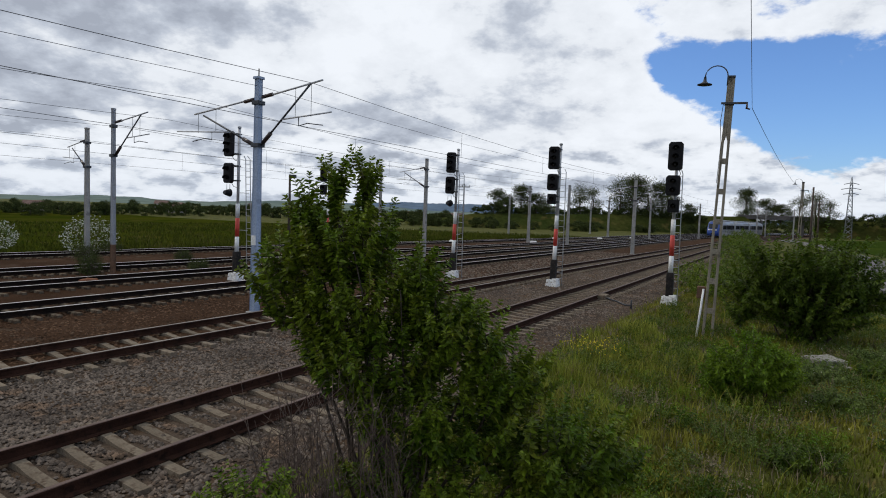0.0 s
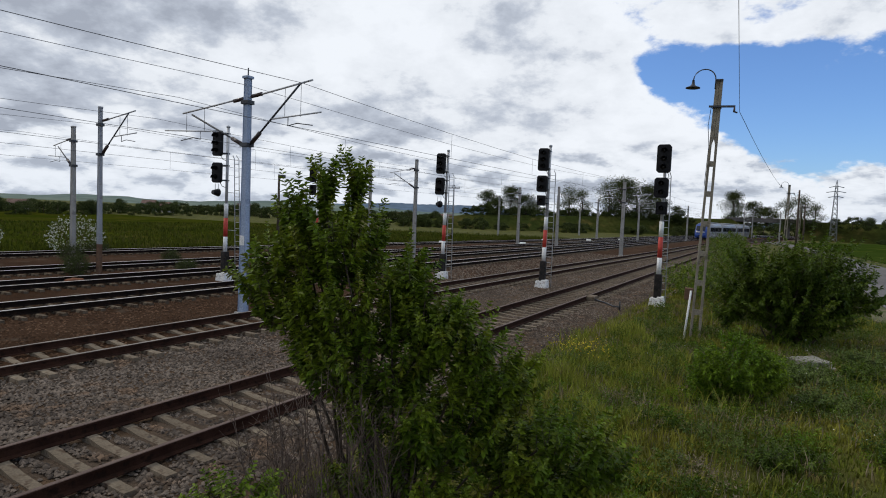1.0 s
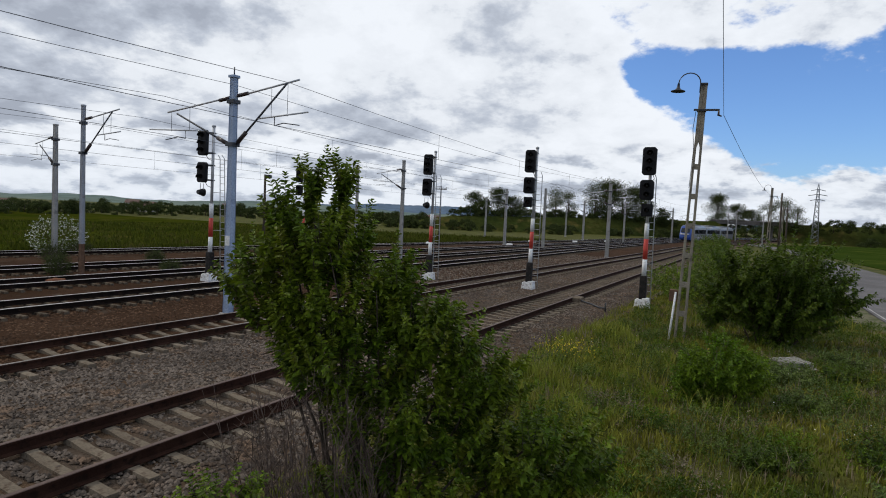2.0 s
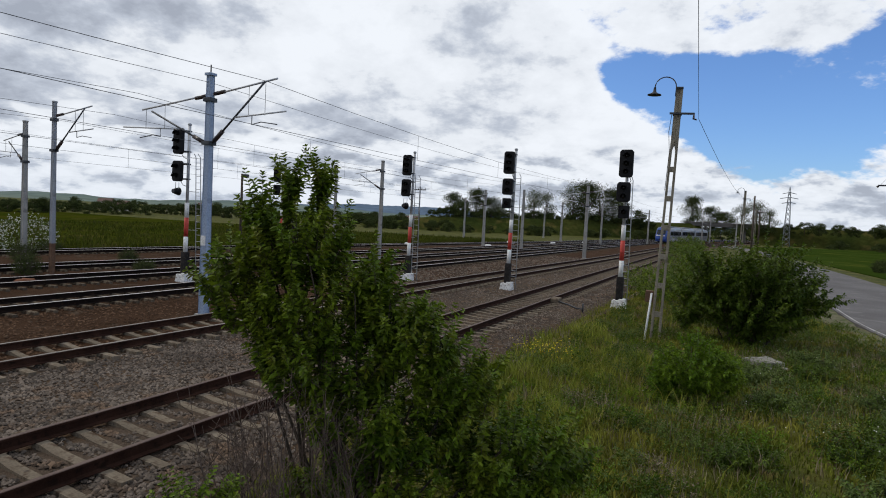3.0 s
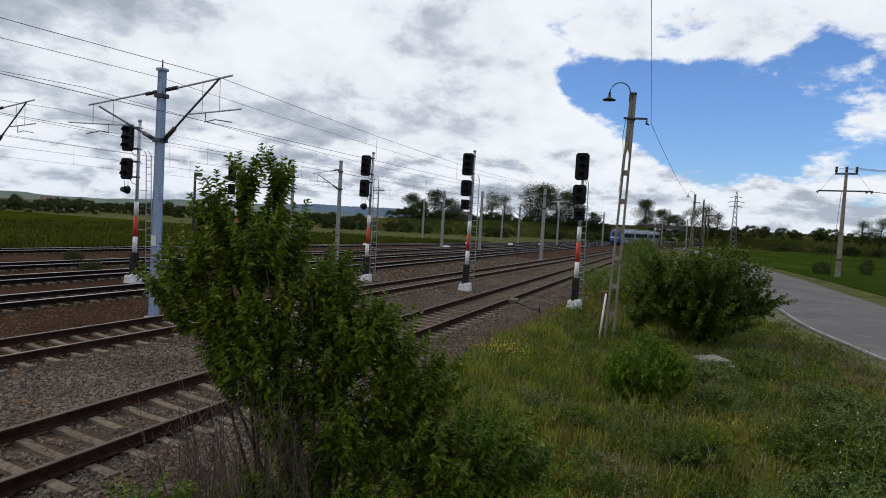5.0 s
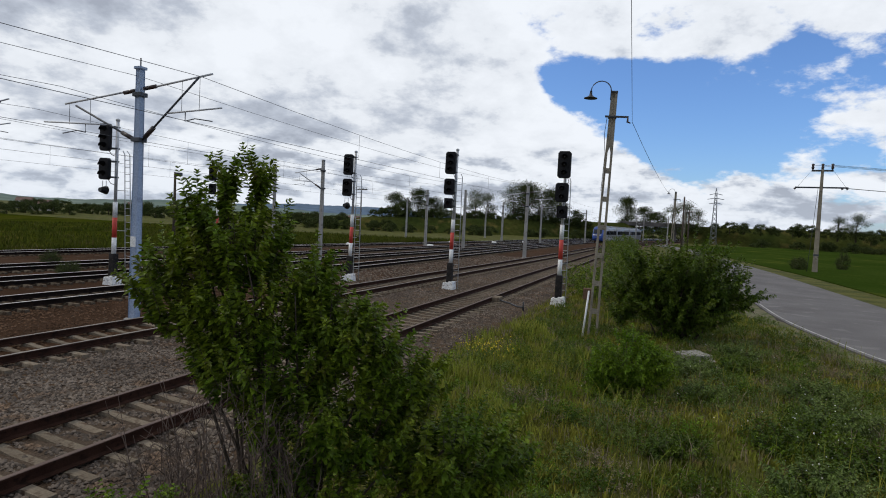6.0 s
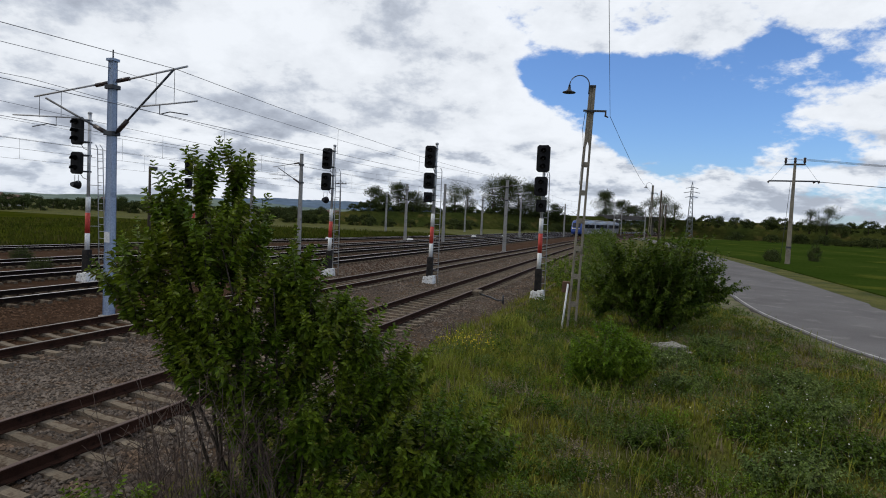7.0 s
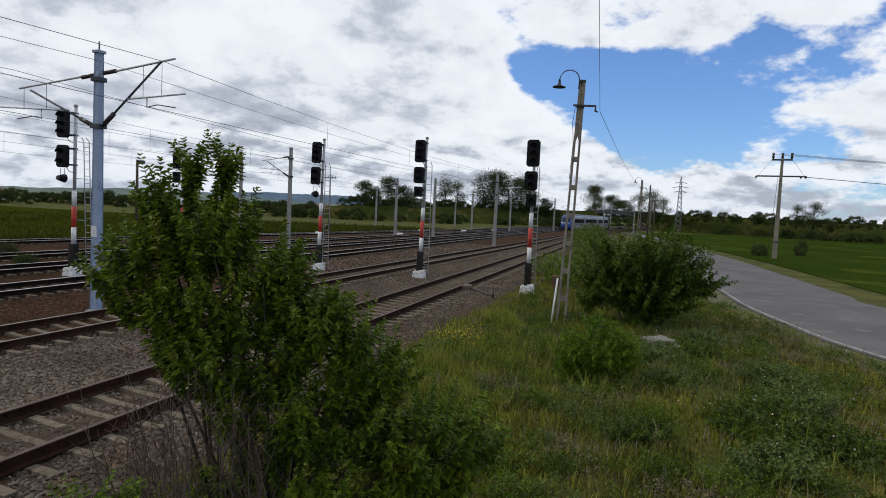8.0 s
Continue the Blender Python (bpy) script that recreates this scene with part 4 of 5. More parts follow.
def build_pylon(at, height):
    p = thing("lattice_pylon", at, "tall grey lattice power pylon on the far side of the field", "pylon", turn=-30)

    def w(z):
        return 0.85 * (1 - z / height) + 0.2

    corners = ((-1, -1), (1, -1), (1, 1), (-1, 1))
    for x, y in corners:
        part("leg", tube([(x * w(0), y * w(0), -0.5), (x * w(height * 0.9), y * w(height * 0.9), height * 0.9), (0, 0, height)], 0.10, 4), M["mast_grey"], p)
    bm = bmesh.new()
    zs = [height * (1 - (1 - k / 11) ** 1.0) * 0.92 for k in range(12)]
    for z0, z1 in zip(zs, zs[1:]):
        for (x0, y0), (x1, y1) in zip(corners, corners[1:] + corners[:1]):
            add_tube(bm, [(x0 * w(z0), y0 * w(z0), z0), (x1 * w(z1), y1 * w(z1), z1)], 0.05, 4)
            add_tube(bm, [(x1 * w(z0), y1 * w(z0), z0), (x0 * w(z1), y0 * w(z1), z1)], 0.05, 4)
    part("bracing", bm, M["mast_grey"], p)
    for z, r in ((height * 0.80, 2.6), (height * 0.88, 2.0), (height * 0.72, 2.0)):
        part("cross_arm", tube([(-r, 0, z), (0, 0, z + 0.5), (r, 0, z)], 0.11, 4), M["mast_grey"], p)


build_pylon((125.0, 186.0, -0.3), 19.5)


def build_wooden_pole(at, height, arm, label, lamp=False):
    p = thing("wooden_pole", at, label, "pole", "poles beside the railway", -25)
    part("shaft", tube([(0, 0, -0.3), (0.03, 0, height * 0.5), (0, 0, height)], [0.14, 0.12, 0.09], 8), M["bark"], p)
    if arm:
        part("cross_arm", box((-arm, -0.06, height - 0.55), (arm, 0.06, height - 0.42), 0.01), M["bark"], p)
        for k in range(4):
            x = -arm + 0.1 + (2 * arm - 0.2) * k / 3
            part("insulator", tube([(x, 0, height - 0.45), (x, 0, height - 0.25), (x, 0, height - 0.18)], [0.05, 0.07, 0.03], 8), M["white"], p)
    if lamp:
        part("lamp_arm", tube([(0, 0, height - 0.5), (0.5, -0.2, height - 0.25)], 0.03, 6), M["steel_dark"], p)
        part("floodlight", box((0.4, -0.45, height - 0.35), (0.85, -0.1, height - 0.05), 0.05), M["steel_dark"], p)
    return p


build_wooden_pole((-14.1, 54.2, -0.2), 6.5, 0, "thin dark yard pole with a floodlight", True)
build_wooden_pole((2.6, 86.6, -0.6), 8.3, 0.9, "dark wooden telegraph pole with a cross-arm")
build_wooden_pole((42.5, 69.7, -0.1), 8.0, 0, "plain dark wooden pole near the road")
build_wooden_pole((56.9, 91.6, -0.1), 7.4, 0.6, "dark wooden telegraph pole near the road")
for k, (s, u) in enumerate(((70, 27.6), (86, 30.5), (97, 26.8), (60, 33.5), (110, 24.6))):
    mk = thing("track_marker", su(s, u, -0.1), "low white painted marker stone beside the track", "marker stone", "white marker stones", -30)
    part("stone", add_prism(bmesh.new(), [(-0.25, -0.1), (0.25, -0.1), (0.2, 0.32), (0.0, 0.42), (-0.2, 0.32)], -0.35, 0.35), M["white"], mk)
    part("base", box((-0.45, -0.35, -0.15), (0.45, 0.35, 0.06), 0.03), M["plinth"], mk)

# ---------------------------------------------------------------- the train


def build_train(s_nose):
    tr = thing("multiple_unit_train", (0, 0, 0), "silver-grey multiple-unit train with a blue slanted cab end", "train")
    table = TRACKS[2]

    def frame_at(s):
        p, q = su(s, along(table, s)), su(s + 2, along(table, s + 2))
        d = (q - p).normalized()
        return Matrix.Translation(p) @ Matrix(((d.y, d.x, 0, 0), (-d.x, d.y, 0, 0), (0, 0, 1, 0), (0, 0, 0, 1)))

    prof = [(-1.38, 0.95), (-1.42, 1.3), (-1.42, 2.9), (-1.28, 3.45), (-0.9, 3.78), (0, 3.9), (0.9, 3.78), (1.28, 3.45), (1.42, 2.9), (1.42, 1.3), (1.38, 0.95)]
    s, length = s_nose, 19.0
    for car in range(3):
        m = frame_at(s + length / 2)
        bm = bmesh.new()
        # local y runs along the train; the cab end leans back
        stations = [(-length / 2, 1.0)] + [(length / 2, 1.0)]
        if car == 0:
            stations = [(-length / 2 + 1.9, 1.0), (length / 2, 1.0)]
        rings = [[bm.verts.new((x, y, z)) for x, z in prof] for y, _ in stations]
        for q, w in zip(rings, rings[1:]):
            for k in range(len(prof)):
                f = bm.faces.new((q[k], q[(k + 1) % len(prof)], w[(k + 1) % len(prof)], w[k]))
                f.smooth = k not in (0, 1, 9, 10)
        bm.faces.new(rings[0]), bm.faces.new(rings[-1])
        bmesh.ops.recalc_face_normals(bm, faces=bm.faces)
        body = part("body", bm, M["train_grey"], tr, "silver-grey coach body")
        body.matrix_basis = m
        y0 = -length / 2 + (4.2 if car == 0 else 1.0)
        for side in (-1, 1):
            part("window_band", box((side * 1.42 - 0.012, y0, 1.92), (side * 1.42 + 0.012, length / 2 - 0.7, 2.93), 0.005), M["train_dark"], body, "dark band along the windows")
            for k in range(7 if car == 0 else 8):
                ya = y0 + k * (length - 0.8 - (y0 + length / 2)) / (7 if car == 0 else 8)
                if k in (2, 5):
                    dm = box((side * 1.43 - 0.02, ya + 0.1, 1.15), (side * 1.425 + 0.02, ya + 1.5, 3.1), 0.02)
                    door = part("door", dm, M["train_grey"], body, "sliding door with two panes")
                    for o in (0.18, 0.85):
                        part("pane", box((side * 1.45 - 0.015, ya + o, 1.9), (side * 1.45 + 0.015, ya + o + 0.56, 2.95), 0.01), M["glass"], door)
                else:
                    part("window", box((side * 1.43 - 0.015, ya + 0.1, 2.0), (side * 1.43 + 0.015, ya + 1.95, 2.85), 0.03), M["glass"], body, "dark tinted window")
            part("skirt", box((side * 1.36 - 0.03, -length / 2 + (1.2 if car == 0 else 0.4), 0.35), (side * 1.36 + 0.03, length / 2 - 0.4, 0.98), 0.03), M["train_grey"], body)
            part("step_plate", box((side * 1.42 - 0.02, y0 + 3.8, 1.0), (side * 1.42 + 0.03, y0 + 5.4, 1.25), 0.01), M["white"], body, "pale plate by the door")
        part("roof_unit", box((-0.85, -length * 0.3, 3.85), (0.85, length * 0.35, 4.12), 0.1), M["train_roof"], body, "grey roof equipment")
        part("underframe", box((-1.0, -length / 2 + 1.5, 0.35), (1.0, length / 2 - 0.6, 0.95), 0.05), M["train_dark"], body)
        for yb in (-length / 2 + 3.4, length / 2 - 2.0):
            for wx in (-0.755, 0.755):
                for wy in (-1.0, 1.0):
                    bm = bmesh.new()
                    r = bmesh.ops.create_cone(bm, cap_ends=True, segments=18, radius1=0.42, radius2=0.42, depth=0.13)
                    bmesh.ops.transform(bm, verts=r["verts"], matrix=pose(wx, yb + wy, 0.42 + HEAD, 0, 90, 0))
                    part("wheel", bm, M["train_dark"], body)
        if car == 0:
            # blue cab: steep lower apron, raked windscreen, rounded shoulders
            bm = bmesh.new()
            y = -length / 2
            secs = [(y, 0.5, 1.15, 1.05), (y - 0.05, 1.25, 1.2, 1.3), (y + 0.25, 1.9, 1.28, 2.0), (y + 1.35, 3.35, 1.2, 3.2), (y + 2.0, 3.88, 0.9, 3.75)]
            rings = []
            for yy, z, w, _ in secs:
                rings.append([bm.verts.new((x * w, yy + 0.28 * abs(x) ** 3, z)) for x in (-1, -0.8, -0.4, 0, 0.4, 0.8, 1)])
            for q, w in zip(rings, rings[1:]):
                for k in range(6):
                    f = bm.faces.new((q[k], q[k + 1], w[k + 1], w[k]))
                    f.smooth = True
            back = -length / 2 + 2.4
            for e, xs in ((0, -1.425), (6, 1.425)):
                zs = [0.5, 1.25, 1.9, 3.0, 3.6]
                side = [bm.verts.new((xs * (1 if z < 3.1 else 0.88), back, z)) for z in zs]
                for k in range(4):
                    bm.faces.new((rings[k][e], rings[k + 1][e], side[k + 1], side[k]))
            bmesh.ops.recalc_face_normals(bm, faces=bm.faces)
            bmesh.ops.solidify(bm, geom=bm.faces[:], thickness=0.05)
            cab = part("cab", bm, M["train_blue"], tr, "blue slanted cab front")
            cab.matrix_basis = m
            bm = bmesh.new()
            add_box(bm, (-0.98, -0.62, -0.02), (0.98, 0.62, 0.05), 0.03)
            bmesh.ops.transform(bm, verts=bm.verts, matrix=pose(0, y + 0.72, 2.66, 53, 0, 0))
            part("windscreen", bm, M["glass"], cab, "raked dark windscreen")
            bm = bmesh.new()
            add_box(bm, (-0.92, y - 0.02, 1.72), (0.92, y + 0.16, 1.92), 0.03)
            part("headlight_band", bm, M["white"], cab, "pale band with lamps below the windscreen")
            part("coupler", box((-0.25, y - 0.45, 0.85), (0.25, y + 0.2, 1.1), 0.04), M["train_dark"], cab)
        s += length + 0.5
    return tr


build_train(149.0)

# ---------------------------------------------------------------- plants
RNG = np.random.default_rng(11)


def leaf_array(base, direc, length, width, rng, fold=0.25):
    """Folded leaves: 4 places each, one diamond of two triangles creased along the rib. base, direc: (n, 3)."""
    n = len(base)
    d = direc / np.linalg.norm(direc, axis=1)[:, None]
    r = rng.normal(size=(n, 3))
    side = np.cross(d, r)
    side /= np.linalg.norm(side, axis=1)[:, None] + 1e-9
    up = np.cross(side, d)
    L, W = length[:, None], width[:, None]
    tip = base + d * L - up * L * 0.12
    mid = base + d * L * 0.45
    a = mid + side * W + up * W * fold
    b = mid - side * W + up * W * fold
    co = np.stack([base, a, tip, b], 1).reshape(-1, 3)
    k = np.arange(n)[:, None] * 4
    tri = np.concatenate([k + [0, 1, 2], k + [0, 2, 3]], 1).reshape(-1, 3)
    return co, tri


def shoots(blobs, per, length, leaves, leaf, rng, lift=0.55, spread=1.0, shell=0.45):
    """Leafy shoots that grow out of egg-shaped masses: blobs are (centre, radii, share)."""
    B, D, LL, S = [], [], [], []
    for c, r, share in blobs:
        n = int(per * share)
        v = rng.normal(size=(n, 3))
        v /= np.linalg.norm(v, axis=1)[:, None]
        rad = shell + (1 - shell) * rng.random(n) ** 0.6
        p = np.array(c) + v * np.array(r) * rad[:, None]
        d = v * spread * np.array([1, 1, 0.6]) + rng.normal(size=(n, 3)) * 0.30
        d[:, 2] += lift
        d /= np.linalg.norm(d, axis=1)[:, None]
        ln = length * rng.uniform(0.55, 1.2, n) * np.where(rng.random(n) < 0.09, 1.7, 1.0)
        S.append((p, d, ln))
        for k in range(leaves):
            f = (k + rng.random(n)) / leaves
            q = p + d * (ln * f)[:, None] + rng.normal(size=(n, 3)) * 0.008
            o = rng.normal(size=(n, 3))
            o -= (o * d).sum(1)[:, None] * d
            o /= np.linalg.norm(o, axis=1)[:, None]
            B.append(q)
            D.append(o * 0.9 + d * (0.35 + 0.5 * f)[:, None] + np.array([0, 0, -0.12]))
            LL.append(leaf * rng.uniform(0.6, 1.15, n) * (1 - 0.35 * f))
    base, direc, ll = np.concatenate(B), np.concatenate(D), np.concatenate(LL)
    co, tri = leaf_array(base, direc, ll, ll * 0.215, rng)
    return co, tri, S


def twigs(S, r, rng, share=0.5):
    """Thin three-sided stalks for shoots."""
    co, tri, o = [], [], 0
    for p, d, ln in S:
        keep = rng.random(len(p)) < share
        p, d, ln = p[keep], d[keep], ln[keep]
        n = len(p)
        a = np.cross(d, np.array([0.3, 0.2, 1.0]))
        a /= np.linalg.norm(a, axis=1)[:, None]
        b = np.cross(d, a)
        st = p - d * (ln * 0.7)[:, None]
        en = p + d * ln[:, None]
        v = np.stack([st + a * r, st - a * r * 0.5 + b * r * 0.87, st - a * r * 0.5 - b * r * 0.87, en], 1)
        co.append(v.reshape(-1, 3))
        k = np.arange(n)[:, None] * 4 + o
        tri.append(np.concatenate([k + [0, 1, 3], k + [1, 2, 3], k + [2, 0, 3]], 1).reshape(-1, 3))
        o += n * 4
    return np.concatenate(co), np.concatenate(tri)


def build_bush(name, at, blobs, per, length, leaves, leaf, leafmat, stems, label, category, seed, lift=0.55, stem_r=0.022, shell=0.45):
    rng, rnd = np.random.default_rng(seed), random.Random(seed)
    t = thing(name, at, label, category)
    co, tri, S = shoots(blobs, per, length, leaves, leaf, rng, lift, 1.0, shell)
    raw("foliage", co, tri, M[leafmat], parent=t, kind="stuff")
    co, tri = twigs(S, 0.005, rng, 0.6)
    raw("branchwork", co, tri, M["bark"], parent=t, kind="stuff")
    for k in range(stems):
        c, r, _ = blobs[k % len(blobs)]
        end = Vector(c) + Vector((rnd.uniform(-0.6, 0.6) * r[0], rnd.uniform(-0.6, 0.6) * r[1], rnd.uniform(0.0, 0.8) * r[2]))
        st = Vector((rnd.uniform(-0.25, 0.25), rnd.uniform(-0.2, 0.2), -0.1))
        st.x += end.x * 0.25
        mid = st.lerp(end, 0.5) + Vector((rnd.uniform(-0.12, 0.12), rnd.uniform(-0.12, 0.12), 0.1))
        part("stem", tube(curve_at([st, mid, end], 4), [stem_r * (1 - 0.75 * i / 8) for i in range(9)], 6), M["bark"], t)
    return t


def full_leaves(base, direc, length, width, rng, droop=0.25, fold=0.3):
    """Oval leaves facing upwards, creased along the rib, the tip hanging: 6 places and two quads each."""
    n = len(base)
    d = direc / np.linalg.norm(direc, axis=1)[:, None]
    side = np.cross(d, np.array([0.0, 0.0, 1.0])) + rng.normal(size=(n, 3)) * 0.45
    side -= (side * d).sum(1)[:, None] * d
    side /= np.linalg.norm(side, axis=1)[:, None] + 1e-9
    up = np.cross(side, d)
    L, W = length[:, None], width[:, None]
    sag = np.array([0.0, 0.0, -1.0]) * L * droop
    lo, hi, tip = base + d * L * 0.28, base + d * L * 0.68 + sag * 0.45, base + d * L + sag
    lift = up * W * fold
    co = np.stack([base, lo + side * W * 0.85 + lift, hi + side * W * 0.8 + lift, tip, hi - side * W * 0.8 + lift, lo - side * W * 0.85 + lift], 1).reshape(-1, 3)
    k = np.arange(n)[:, None] * 6
    return co, np.concatenate([k + [0, 1, 2, 3], k + [0, 3, 4, 5]], 1).reshape(-1, 4)


def build_shrub(name, at, blobs, branches, blen, nodes, leaf, leafmat, stems, label, category, seed, lift=1.0, stem_r=0.022, shell=0.4, droop=0.25, out=0.8, wood=0.006):
    """Leafy upright branches set on egg-shaped masses, with whorls of leaves along each; blobs are (centre, radii, share)."""
    rng, rnd = np.random.default_rng(seed), random.Random(seed)
    t = thing(name, at, label, category)
    B, D, LL, S = [], [], [], []
    for c, r, share in blobs:
        n = max(1, int(branches * share))
        v = rng.normal(size=(n, 3))
        v /= np.linalg.norm(v, axis=1)[:, None]
        p = np.array(c) + v * np.array(r) * (shell + (1 - shell) * rng.random(n) ** 0.5)[:, None]
        d = v * np.array([1, 1, 0.5]) * out + rng.normal(size=(n, 3)) * 0.22
        d[:, 2] += lift
        d /= np.linalg.norm(d, axis=1)[:, None]
        ln = blen * rng.uniform(0.55, 1.25, n)
        p = p - d * (ln * 0.45)[:, None]
        S.append((p + d * (ln * 0.4)[:, None], d, ln * 0.6))
        ex = np.cross(d, np.array([0.31, 0.17, 0.9]))
        ex /= np.linalg.norm(ex, axis=1)[:, None]
        ey = np.cross(d, ex)
        for k in range(nodes):
            f = (k + 0.3 + 0.4 * rng.random(n)) / nodes
            for w in range(3):
                a = k * 2.4 + w * 2.094 + rng.uniform(-0.5, 0.5, n)
                o = ex * np.cos(a)[:, None] + ey * np.sin(a)[:, None]
                B.append(p + d * (ln * f)[:, None])
                D.append(o + d * (0.25 + 0.75 * f ** 2)[:, None] + rng.normal(size=(n, 3)) * 0.2)
                LL.append(leaf * rng.uniform(0.7, 1.2, n) * (1.0 - 0.45 * f ** 2))
    base, direc, ll = np.concatenate(B), np.concatenate(D), np.concatenate(LL)
    co, quads = full_leaves(base, direc, ll, ll * 0.25, rng, droop)
    raw("foliage", co, quads, M[leafmat], parent=t, kind="stuff")
    co, tri = twigs(S, wood, rng, 1.0)
    raw("branchwork", co, tri, M["bark"], parent=t, kind="stuff")
    for k in range(stems):
        c, r, _ = blobs[k % len(blobs)]
        end = Vector(c) + Vector((rnd.uniform(-0.6, 0.6) * r[0], rnd.uniform(-0.6, 0.6) * r[1], rnd.uniform(0.0, 0.8) * r[2]))
        st = Vector((rnd.uniform(-0.25, 0.25) + end.x * 0.25, rnd.uniform(-0.2, 0.2), -0.1))
        mid = st.lerp(end, 0.5) + Vector((rnd.uniform(-0.12, 0.12), rnd.uniform(-0.12, 0.12), 0.1))
        part("stem", tube(curve_at([st, mid, end], 4), [stem_r * (1 - 0.75 * i / 8) for i in range(9)], 6), M["bark"], t)
    return t


# the tall bush close to the camera
build_shrub("tall_bush", (-0.40, 6.45, -0.15),
            [((-0.46, 0.0, 3.68), (0.08, 0.12, 0.34), 0.14), ((-0.78, 0.0, 3.64), (0.08, 0.12, 0.32), 0.14), ((-1.10, 0.0, 3.36), (0.13, 0.2, 0.28), 0.16), ((-0.64, 0.0, 3.06), (0.62, 0.5, 0.30), 0.72), ((-1.30, 0.0, 2.70), (0.36, 0.35, 0.40), 0.42),
             ((-0.50, 0.05, 2.45), (0.86, 0.62, 0.42), 1.0), ((0.10, 0.0, 2.78), (0.22, 0.3, 0.26), 0.24), ((0.36, 0.0, 2.34), (0.42, 0.4, 0.28), 0.50), ((-0.30, 0.0, 1.85), (0.80, 0.65, 0.45), 0.9), ((0.62, -0.1, 2.05), (0.52, 0.4, 0.28), 0.48),
             ((1.12, -0.1, 1.72), (0.50, 0.35, 0.28), 0.44), ((0.40, -0.1, 1.28), (1.0, 0.7, 0.45), 1.15), ((1.70, -0.25, 0.95), (0.88, 0.55, 0.40), 1.0), ((0.85, -0.2, 0.5), (1.6, 0.75, 0.45), 1.5)],
            100, 0.50, 15, 0.100, "leaf", 22, "tall dense green bush with pointed upright shoots beside the siding", "bush", 21, 1.25, 0.024, 0.5)
# low bright foliage at its foot, close to the camera
build_shrub("low_bush", (-1.42, 4.45, -0.15), [((0.0, 0.0, 1.18), (0.36, 0.3, 0.22), 1.0), ((0.25, 0.1, 0.75), (0.35, 0.35, 0.3), 0.7), ((-0.1, 0.0, 0.5), (0.35, 0.3, 0.35), 0.6)],
            44, 0.26, 9, 0.062, "leaf", 6, "low yellow-green bush with small leaves", "bush", 22, 0.9, 0.012)
build_shrub("spreading_bush", (10.75, 17.55, -0.15),
            [((-0.9, 0.2, 2.0), (1.0, 1.0, 0.9), 1.1), ((0.5, 0.0, 2.1), (1.1, 1.1, 0.9), 1.2), ((1.4, -0.2, 1.7), (0.8, 0.9, 0.6), 0.7), ((0.1, -0.1, 1.0), (1.6, 1.1, 0.75), 1.5), ((-1.5, 0.5, 1.3), (0.6, 0.7, 0.9), 0.5), ((2.2, -0.2, 1.45), (0.45, 0.4, 0.28), 0.16)],
            66, 1.35, 20, 0.165, "leaf_dark", 14, "wide dark green bush with pointed shoots behind the lamp post", "bush", 23, 0.8, 0.03, 0.3, 0.2, 1.15, 0.012)
build_shrub("round_shrub", (5.95, 11.4, -0.15), [((0.0, 0.0, 0.75), (0.70, 0.7, 0.62), 1.2), ((0.45, 0.0, 0.6), (0.5, 0.6, 0.45), 0.7), ((-0.4, 0.0, 0.5), (0.45, 0.5, 0.42), 0.5)],
            150, 0.34, 10, 0.088, "leaf_light", 10, "small round bright green shrub in the grass", "shrub", 24, 0.7, 0.014)
for k, (x, y, w, h) in enumerate(((12.3, 27.5, 1.0, 1.1), (14.5, 24.0, 1.4, 1.5), (13.4, 31.5, 1.2, 1.3), (17.0, 33.0, 1.5, 1.7), (20.5, 41.0, 1.6, 1.8), (25.0, 50.0, 1.8, 1.9), (30.0, 62.0, 2.0, 2.0), (38.0, 77.0, 2.4, 2.2), (47.0, 95.0, 2.8, 2.4), (11.6, 21.0, 1.3, 1.7))):
    build_bush("hedge_bush", (x, y, -0.15), [((0, 0, h * 0.5), (w, w, h * 0.55), 1.0), ((w * 0.6, w * 0.4, h * 0.4), (w * 0.7, w * 0.7, h * 0.45), 0.6)],
               170, 0.45, 9, 0.13 + 0.0015 * y, "leaf_dark" if k % 2 else "leaf", 5, "scrubby green bush along the railway edge", "bush", 50 + k, 0.6, 0.02)
for k, (x, y, w, h) in enumerate(((57.4, 60.5, 0.6, 1.9), (49.0, 57.4, 0.8, 1.3), (-12.5, 30.5, 0.35, 0.4), (-16.1, 27.2, 0.4, 0.8), (-19.2, 32.0, 0.5, 0.9), (-15.0, 34.4, 0.35, 0.6), (-21.5, 38.5, 0.6, 0.7))):
    build_bush("field_bush", (x, y, -0.15), [((0, 0, h * 0.5), (w, w, h * 0.55), 1.0)], 420, 0.35, 9, 0.13 if k < 2 else 0.08, "tree_leaf", 5, "small dark green bush standing alone", "bush", 70 + k, 0.7, 0.02)


def build_blossom_bush(at, w, h, seed, label):
    t = build_bush("flowering_bush", at, [((0, 0, h * 0.5), (w, w, h * 0.5), 1.0)], 110, 0.5, 9, 0.14, "leaf_pale", 5, label, "bush", seed, 0.5, 0.02)
    rng = np.random.default_rng(seed + 5)
    n = 900
    v = rng.normal(size=(n, 3))
    v /= np.linalg.norm(v, axis=1)[:, None]
    p = v * np.array((w * 1.15, w * 1.15, h * 0.58)) + np.array((0, 0, h * 0.55))
    p *= rng.uniform(0.75, 1.03, n)[:, None]
    co, tri = leaf_array(p, rng.normal(size=(n, 3)), np.full(n, 0.085), np.full(n, 0.045), rng)
    raw("blossom", co, tri, M["blossom"], parent=t)["label"] = "clusters of white blossom"


